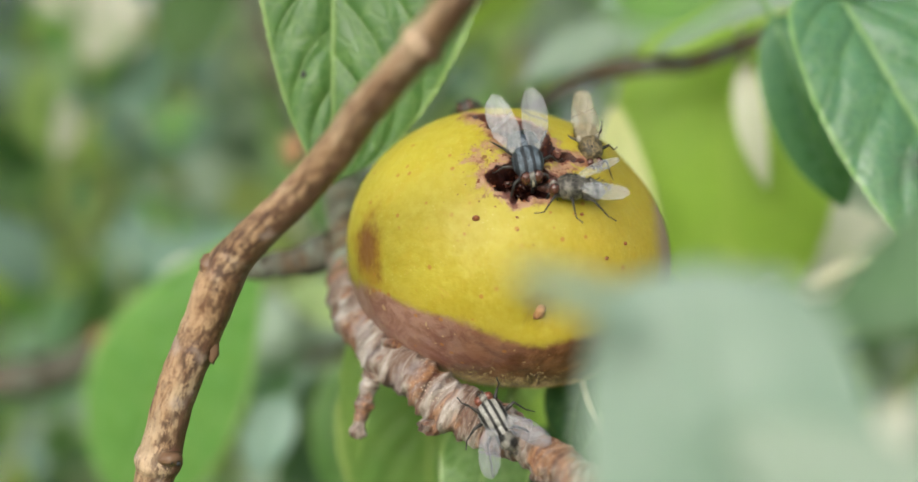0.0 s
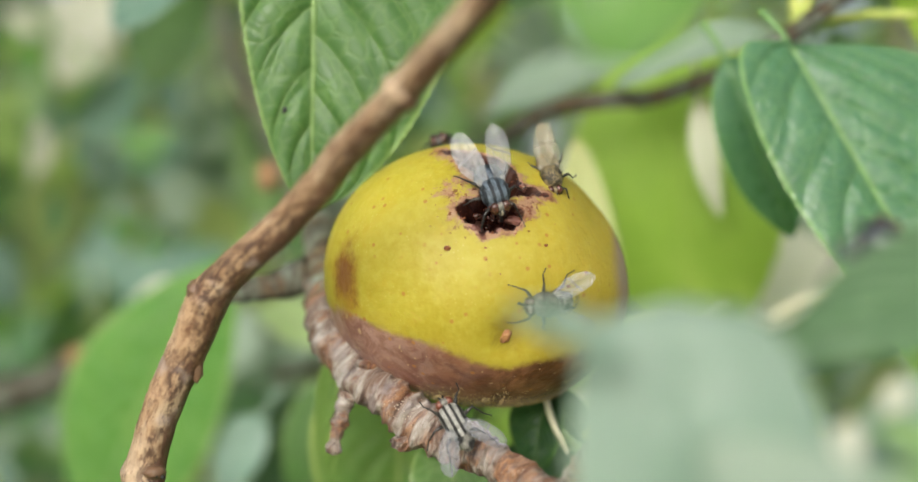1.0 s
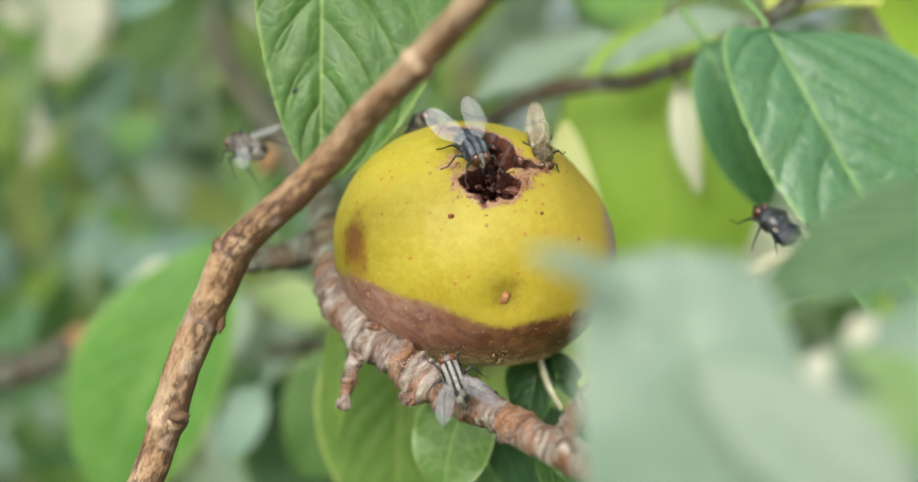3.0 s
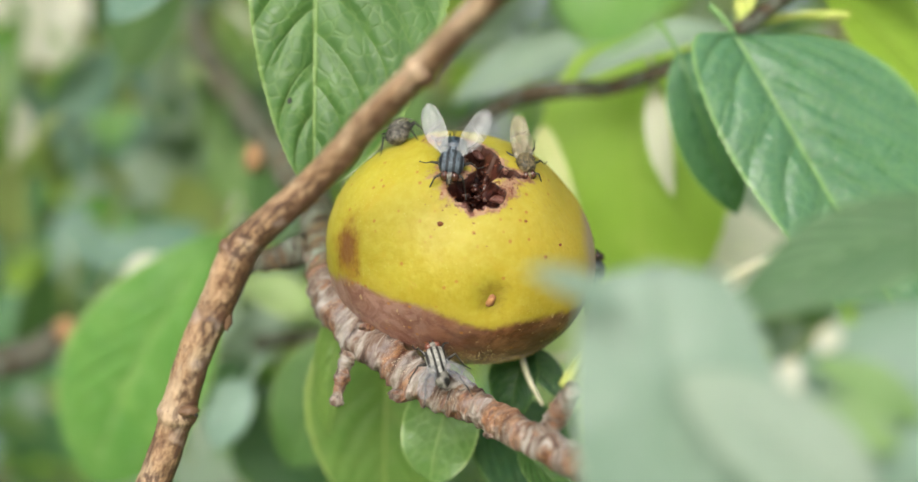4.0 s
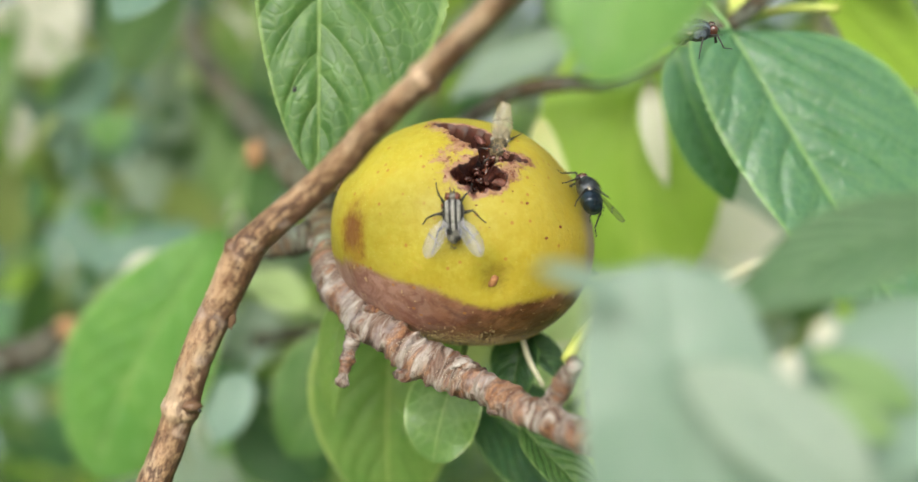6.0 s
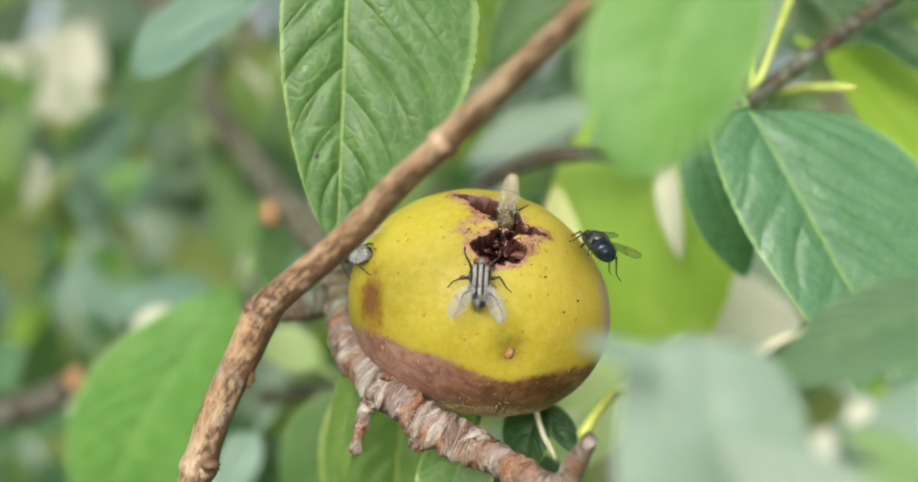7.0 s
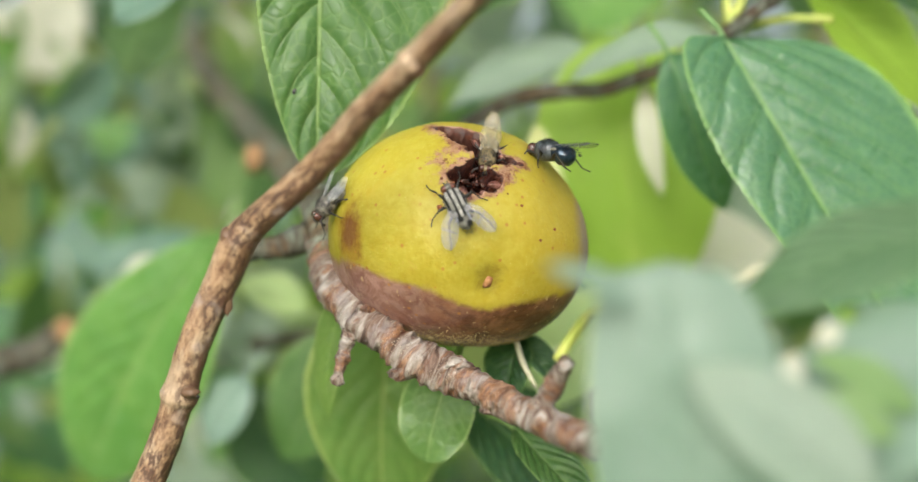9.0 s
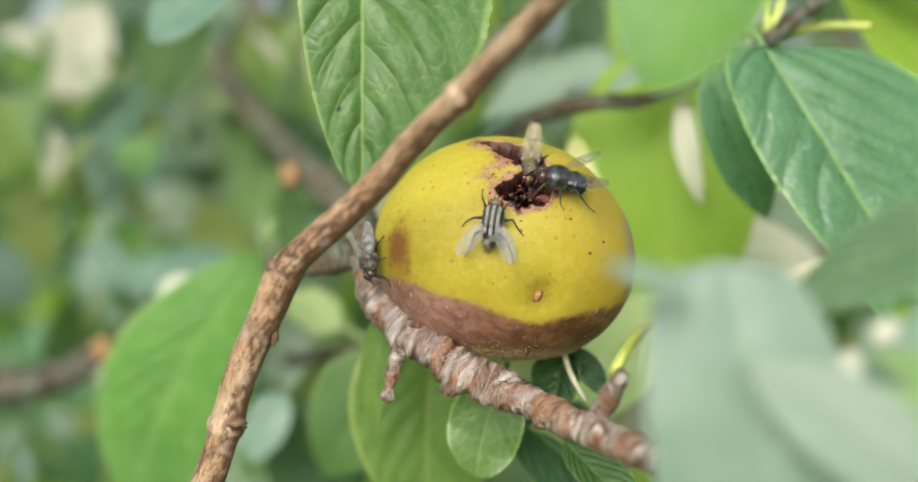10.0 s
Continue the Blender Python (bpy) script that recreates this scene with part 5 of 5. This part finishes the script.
def stand(place, up, ahead):
    """A pose off the fruit: feet at a place of the plan, the back towards up and the head towards ahead."""
    z = Vector(up).normalized()
    x = Vector(ahead).cross(z).normalized()
    m = Matrix((x, z.cross(x), z)).transposed().to_4x4()
    m.translation = mm(*place)
    return m


# seconds, then a small shift in millimetres and a roll in degrees
TWIG_SWAY = [(0.0, -0.24, 0.52, -0.06, 0.16), (0.5, -0.34, 0.87, -1.35, 0.59), (1.0, -0.44, 0.62, -0.04, 0.57), (1.5, 0.26, -0.19, -0.35, 1.37), (2.0, -0.12, 0.63, 0.11, 0.65), (2.5, 0.12, 0.61, -0.18, 0.7), (2.7, -0.72, 1.33, 0.94, 1.48), (4.0, 1.16, -2.65, 2.02, 0.49), (4.5, -0.03, 0.08, 0.02, 0.08), (5.0, 0.13, -0.1, -0.03, 0.2), (5.5, 0.18, 1.65, 0.84, 0.95), (5.7, 0.23, -1.98, -0.87, 2.04), (6.8, 0.6, -0.16, -0.67, -0.53), (7.0, -0.01, -0.06, 0.04, 0.06), (7.5, -0.09, -0.05, -0.29, 0.41), (8.0, 0.36, -1.94, 2.73, -0.14), (8.5, -0.13, -0.31, 0.05, 0.59), (9.0, -0.26, -0.66, 0.64, 0.04), (9.5, 0.26, -1.61, 1.16, -0.15), (10.0, -1.22, 0.02, -1.28, 0.48)]
LEAF_SWAY = [(0.0, -0.02, 0.4, 0.14, 0.66), (1.0, -0.02, 0.4, 0.14, 0.66), (1.5, 0.55, 0.86, 0.81, 0.51), (2.0, 0.43, 0.0, 0.4, 1.0), (2.5, 0.78, -1.72, -0.94, 2.16), (4.0, 0.11, 1.42, 1.62, -0.17), (4.5, 0.22, 0.12, 0.13, 0.33), (5.0, 0.31, -1.2, 0.31, 0.59), (5.5, 0.45, -0.32, 0.58, 0.05), (5.7, 0.61, 1.15, 0.52, -0.46), (6.8, -0.28, -2.26, 0.08, 0.77), (7.0, 0.32, -0.12, 0.4, 0.18), (7.5, -0.2, -1.39, 0.25, -0.52), (8.0, -0.64, -0.47, 0.97, -1.21), (8.5, -0.41, -0.9, 0.4, -0.89), (9.0, -0.16, -1.48, 0.41, -0.28), (9.5, -0.39, -1.31, 0.98, -0.61), (10.0, -0.1, -0.79, 0.36, -0.5)]
FRONT_SWAY = [(0.0, -1.83, 0.0, 4.79, 0.0), (0.5, -0.47, 0.0, 3.96, 0.0), (1.0, 0.04, 0.0, 4.62, 0.0), (1.5, 0.77, 0.0, 4.01, 0.0), (2.0, 0.61, 0.0, 4.18, 0.0), (2.5, -0.24, 0.0, 4.23, 0.0), (4.0, 0.54, 0.0, 4.68, 0.0), (4.5, 0.06, 0.0, 0.0, 0.0), (5.0, 1.0, 0.0, 2.22, 0.0), (5.5, 0.45, 0.0, 0.79, 0.0), (7.0, 1.89, 0.0, 2.46, 0.0), (7.5, 2.97, 0.0, 2.8, 0.0), (8.0, 1.6, 0.0, 3.62, 0.0), (8.5, 2.44, 0.0, 0.81, 0.0), (9.0, 2.49, 0.0, 0.58, 0.0), (9.5, 1.32, 0.0, 1.84, 0.0), (10.0, 1.1, 0.0, 2.09, 0.0)]
TOP_SWAY = [(0.0, 0.0, 0.0, 0.56, 0.0), (0.5, 0.0, 0.0, 0.89, 0.0), (1.0, 0.0, 0.0, 3.16, 0.0), (1.5, 0.0, 0.0, 2.54, 0.0), (2.0, 0.0, 0.0, 3.49, 0.0), (2.5, 0.0, 0.0, 3.56, 0.0), (4.0, 0.0, 0.0, 5.67, 0.0), (4.5, 0.0, 0.0, 3.77, 0.0), (5.0, 0.0, 0.0, 4.9, 0.0), (5.5, 0.0, 0.0, 0.17, 0.0), (7.0, 0.0, 0.0, -1.42, 0.0), (7.5, 0.0, 0.0, 0.58, 0.0), (8.0, 0.0, 0.0, 3.24, 0.0), (8.5, 0.0, 0.0, -0.12, 0.0), (9.0, 0.0, 0.0, 4.03, 0.0), (9.5, 0.0, 0.0, 5.01, 0.0), (10.0, 0.0, 0.0, -0.4, 0.0)]


def sway(ob, pivot, rows):
    """Shift in millimetres and roll in degrees about a pivot of the plan, in the parent's space."""
    rest, hub = ob.matrix_basis.copy(), mm(*pivot) - TREE
    walk(ob, [(t, Matrix.Translation(hub + Vector((a, b, c)) / 1000) @ pose(0, 0, 0, 0, d, 0) @ Matrix.Translation(-hub) @ rest) for t, a, b, c, d in rows])


def motions():
    still = lambda rows: [(t, perch(*r)) for t, *r in rows]
    # seconds, longitude, latitude, heading on the fruit
    walk(blue_fly, [
        (0, stand((4.9, -17.5, 12.6), (0.05, -0.85, 0.5), (0.22, -0.5, -0.82))),
        (0.5, stand((4.8, -16.8, 13.6), (0.05, -0.85, 0.5), (0.2, -0.5, -0.82))),
        (1, stand((4.7, -17.3, 13.0), (0.05, -0.85, 0.5), (0.32, -0.5, -0.8))),
        (1.5, stand((4.2, -17.2, 13.2), (0.05, -0.85, 0.5), (0.25, -0.5, -0.8))),
        (2, stand((2.2, -16.4, 15.9), (-0.1, -0.6, 0.8), (0.7, -0.45, -0.7))),
        (2.5, stand((2.6, -16.5, 15.5), (-0.1, -0.62, 0.78), (0.68, -0.42, -0.8))),
        (2.7, stand((2.6, -17.6, 14.6), (-0.1, -0.6, 0.8), (0.6, -0.45, -0.8))),
        (3.8, stand((-0.3, -17.3, 14.4), (0.0, -0.9, 0.42), (-0.15, -0.36, -0.9))),
        (4, stand((0.5, -16.7, 15.2), (0.0, -0.9, 0.42), (-0.12, -0.36, -0.9))),
        (4.5, stand((0.2, -17.2, 14.6), (0.0, -0.9, 0.42), (-0.15, -0.36, -0.9))),
        (5, stand((2.9, -16.1, 15.1), (0.0, -0.75, 0.65), (0.0, -0.6, -0.75))),
        (5.5, stand((13.7, -12.3, 15.1), (0.1, -0.45, 0.9), (0.75, -0.2, -0.5))),
        (5.7, stand((16.9, -12.1, 12.9), (0.15, -0.45, 0.9), (0.72, -0.2, -0.6))),
        (6.2, stand((70, -10, 60), (-0.3, -0.5, 0.8), (0.9, 0.3, 0.3))), (6.6, stand((128, 60, 103), (-0.5, 0, 0.8), (0.8, 0.3, 0.5))), (10.0, stand((128, 60, 103), (-0.5, 0, 0.8), (0.8, 0.3, 0.5)))])
    walk(grey_fly, [(0, stand((10.6, -19.1, 8.4), (0.15, -0.62, 0.78), (-0.93, -0.25, 0.1)))] + still([(0.5, 23, -1, -104), (1, 26, -8, -95), (1.5, 25, -6, -84), (2, 18, 2, -43), (2.5, 14, 11, -45), (2.7, 14, 10, -42)]) + [
        (3.1, stand((-34, -34, 16), (-0.5, -0.6, 0.6), (-0.8, 0.4, 0.4)))] + still([(3.5, -125, 18, 20), (5.5, -118, 20, 60)]) + [
        (6.8, stand((-18.0, -10.3, 8.2), (-0.4, -0.6, 0.7), (-0.8, 0.35, 0.1))),
        (7, stand((-18.8, -8.4, 8.7), (-0.4, -0.6, 0.7), (-0.8, 0.35, 0.1))),
        (7.5, stand((-18.3, -9.3, 8.8), (-0.4, -0.6, 0.7), (-0.8, 0.35, 0.1))),
        (8, stand((-18.8, -8.2, 9.1), (-0.4, -0.6, 0.7), (-0.8, 0.35, 0.1))),
        (8.5, stand((-18.1, -9.5, 6.8), (-0.55, -0.55, 0.6), (-0.7, 0.1, -0.6))),
        (9, stand((-18.6, -8.5, 6.1), (-0.65, -0.5, 0.5), (-0.65, 0.0, -0.65))),
        (9.5, stand((-17.3, -10.6, 6.0), (-0.75, -0.65, 0.0), (-0.4, -0.3, -0.8))),
        (10, stand((-19.5, -7.1, 1.0), (-0.8, -0.6, 0.0), (-0.25, -0.3, -0.9)))])
    walk(flesh_fly, [(0, stand((0.9, -18.7, -19.4), (0, -0.95, 0.35), (-0.5, 0.15, 0.85))), (1, stand((-0.3, -18.7, -17.5), (0, -0.95, 0.35), (-0.5, 0.15, 0.85))), (2.5, stand((-0.9, -18.6, -17.9), (0, -0.95, 0.35), (-0.38, 0.2, 0.9))), (4.2, stand((-2.2, -17, -15.6), (0.0, -0.8, 0.6), (-0.2, 0.5, 0.7))), (4.5, stand((-7.6, -16.6, -10.9), (-0.2, -0.95, 0.2), (0.25, 0.1, 0.93)))] + still([(4.8, -17, -16, 14), (5, -6, -7, 13), (5.5, -4, 2, -3), (7, 0, 8, 2), (7.5, -1, 8, -30), (8, -1, 7, -28), (8.5, 0, 7, -23), (9, 0, 10, -27), (9.5, -4, 12, -11), (10, -5, 9, 9)]))
    walk(brown_fly, [
        (0, stand((12.7, -10.8, 14.6), (0.1, -0.85, 0.45), (0.2, -0.35, -0.9))),
        (0.5, stand((12.1, -9.8, 15.6), (0.1, -0.85, 0.45), (0.2, -0.35, -0.9))),
        (1, stand((12.3, -9.6, 15.6), (0.1, -0.85, 0.45), (0.2, -0.35, -0.9))),
        (1.5, stand((12.2, -10.1, 15.3), (0.1, -0.85, 0.45), (0.2, -0.35, -0.9))),
        (2, stand((12.2, -9.7, 15.5), (0.1, -0.85, 0.45), (0.2, -0.35, -0.9))),
        (2.5, stand((12.1, -9.7, 15.5), (0.1, -0.85, 0.45), (0.2, -0.35, -0.9))),
        (2.7, stand((11.9, -10.3, 15.3), (0.1, -0.85, 0.45), (0.2, -0.35, -0.9))),
        (3.8, stand((11.7, -10.8, 15.1), (0.1, -0.85, 0.45), (0.2, -0.35, -0.9))),
        (4.5, stand((11.8, -9.9, 15.6), (0.1, -0.85, 0.45), (0.2, -0.35, -0.9))),
        (5, stand((11.8, -10.1, 15.5), (0.1, -0.85, 0.45), (0.2, -0.35, -0.9))),
        (5.7, stand((8.8, -10.4, 15.4), (0.0, -0.85, 0.5), (-0.15, -0.5, -0.85))),
        (6.8, stand((5.9, -13.8, 13.7), (0.0, -0.85, 0.5), (-0.15, -0.5, -0.85))),
        (7, stand((5.5, -12.1, 15.2), (0.0, -0.85, 0.5), (-0.15, -0.5, -0.85))),
        (7.5, stand((5.5, -13.6, 14.0), (0.0, -0.85, 0.5), (-0.15, -0.5, -0.85))),
        (8.5, stand((5.3, -13.7, 14.0), (0.0, -0.85, 0.5), (-0.15, -0.5, -0.85))),
        (9, stand((6.4, -13.5, 13.8), (0.0, -0.85, 0.5), (-0.15, -0.5, -0.85))),
        (9.5, stand((6.5, -13.5, 13.7), (0.0, -0.85, 0.5), (-0.15, -0.5, -0.85))),
        (10, stand((5.6, -13.1, 14.4), (0.0, -0.85, 0.5), (-0.15, -0.5, -0.85)))])
    walk(dark_fly, [(0.0, stand((46, -55, 9), (0.1, -0.7, 0.7), (0.6, 0.5, 0.4))), (0.5, stand((43, -55, 4.4), (0.1, -0.7, 0.7), (0.5, 0.6, 0.4))), (1.0, stand((44.9, -55, 5.1), (0.1, -0.7, 0.7), (0.4, 0.65, 0.45))), (1.5, stand((45, -55, 4.7), (0.1, -0.7, 0.7), (0.3, 0.7, 0.5))), (2.0, stand((41.8, -55, 3.3), (0.1, -0.7, 0.7), (0.1, 0.75, 0.5))), (2.5, stand((41.5, -55, 2.6), (0.1, -0.7, 0.7), (-0.1, 0.8, 0.5))), (2.7, stand((50, -6, 4), (0.1, -0.7, 0.7), (-0.6, 0.7, 0.3))), (3.3, stand((42, 2, 2), (0.5, -0.6, 0.6), (-0.5, 0.4, 0.7)))] + still([(3.8, 98, -10, 10), (4.5, 119, -12, -2)]) + [
        (5.5, stand((22.9, -2.0, -0.2), (0.8, -0.3, 0.4), (-0.3, 0.8, 0.5))),
        (5.7, stand((21.1, -9.4, 4.0), (0.85, -0.2, 0.4), (-0.3, 0.75, 0.6))),
        (6.8, stand((19.6, -9.6, 9.9), (0.6, -0.05, 0.8), (-0.35, 0.85, 0.3))),
        (7, stand((19.5, -9.3, 10.4), (0.6, -0.05, 0.8), (-0.35, 0.85, 0.3))),
        (7.5, stand((17.5, -13.0, 10.1), (0.55, -0.12, 0.8), (-0.62, 0.5, 0.5))),
        (8, stand((17.2, -10.8, 12.7), (0.4, -0.3, 0.85), (-0.75, 0.45, 0.4))),
        (8.5, stand((16.1, -12.0, 13.4), (0.15, -0.04, 0.95), (-0.76, 0.6, 0.12))),
        (9, stand((16.6, -11.3, 13.4), (0.1, -0.1, 0.95), (-0.85, 0.5, 0.08))),
        (9.5, stand((20.0, -13.1, 9.6), (0.15, -0.3, 0.9), (-0.85, -0.35, 0.05))),
        (10, stand((9.6, -18.1, 11.1), (0.25, -0.55, 0.8), (-0.93, -0.15, 0.12)))])
    walk(shy_fly, still([(0.0, -150, 60, 40), (1.0, -150, 62, 40), (2.5, -140, 60, 40)]) + [(4, stand((-7.6, -3.6, 19.9), (-0.35, -0.3, 0.9), (0.2, 0.9, 0.1))), (4.5, stand((-5.7, -1.3, 21.3), (-0.35, -0.3, 0.9), (0.2, 0.9, 0.1)))] + still([(5.0, -150, 50, 0), (5.5, -165, 40, 90), (10.0, -170, 20, 90)]))
    beat(blue_fly, [(0.0, 7, 9, 8), (1.7, 9, 10, 8), (2.0, 3, 17, 10), (2.7, 3, 17, 10), (3.8, 24, 24, 8), (5.0, 22, 22, 8), (5.5, 30, 26, 16), (5.7, 30, 26, 16), (10.0, 22, 22, 14)])
    beat(flesh_fly, [(0.0, 26, 26, 4), (4.0, 22, 24, 4), (4.5, 14, 15, 4), (5.0, 13, 15, 4), (5.4, 25, 26, 4), (7.0, 28, 22, 4), (8.0, 30, 16, 4), (9.0, 28, 18, 4), (10.0, 28, 26, 4)])
    beat(dark_fly, [(0.0, 13, 13, 8), (3.8, 8, 8, 6), (7.0, 14, 14, 8), (7.4, 3, 3, 3), (9.2, 3, 3, 3), (9.4, 20, 20, 10), (9.8, 30, 28, 14), (10.0, 30, 28, 14)])
    sway(twig, (-34, -28, 0), TWIG_SWAY)
    sway(right_leaf, (47.5, 14, 39), LEAF_SWAY)
    sway(front_shoot, (63, -63, -56), FRONT_SWAY)
    sway(front_top, (20, -92, 60), TOP_SWAY)


motions()
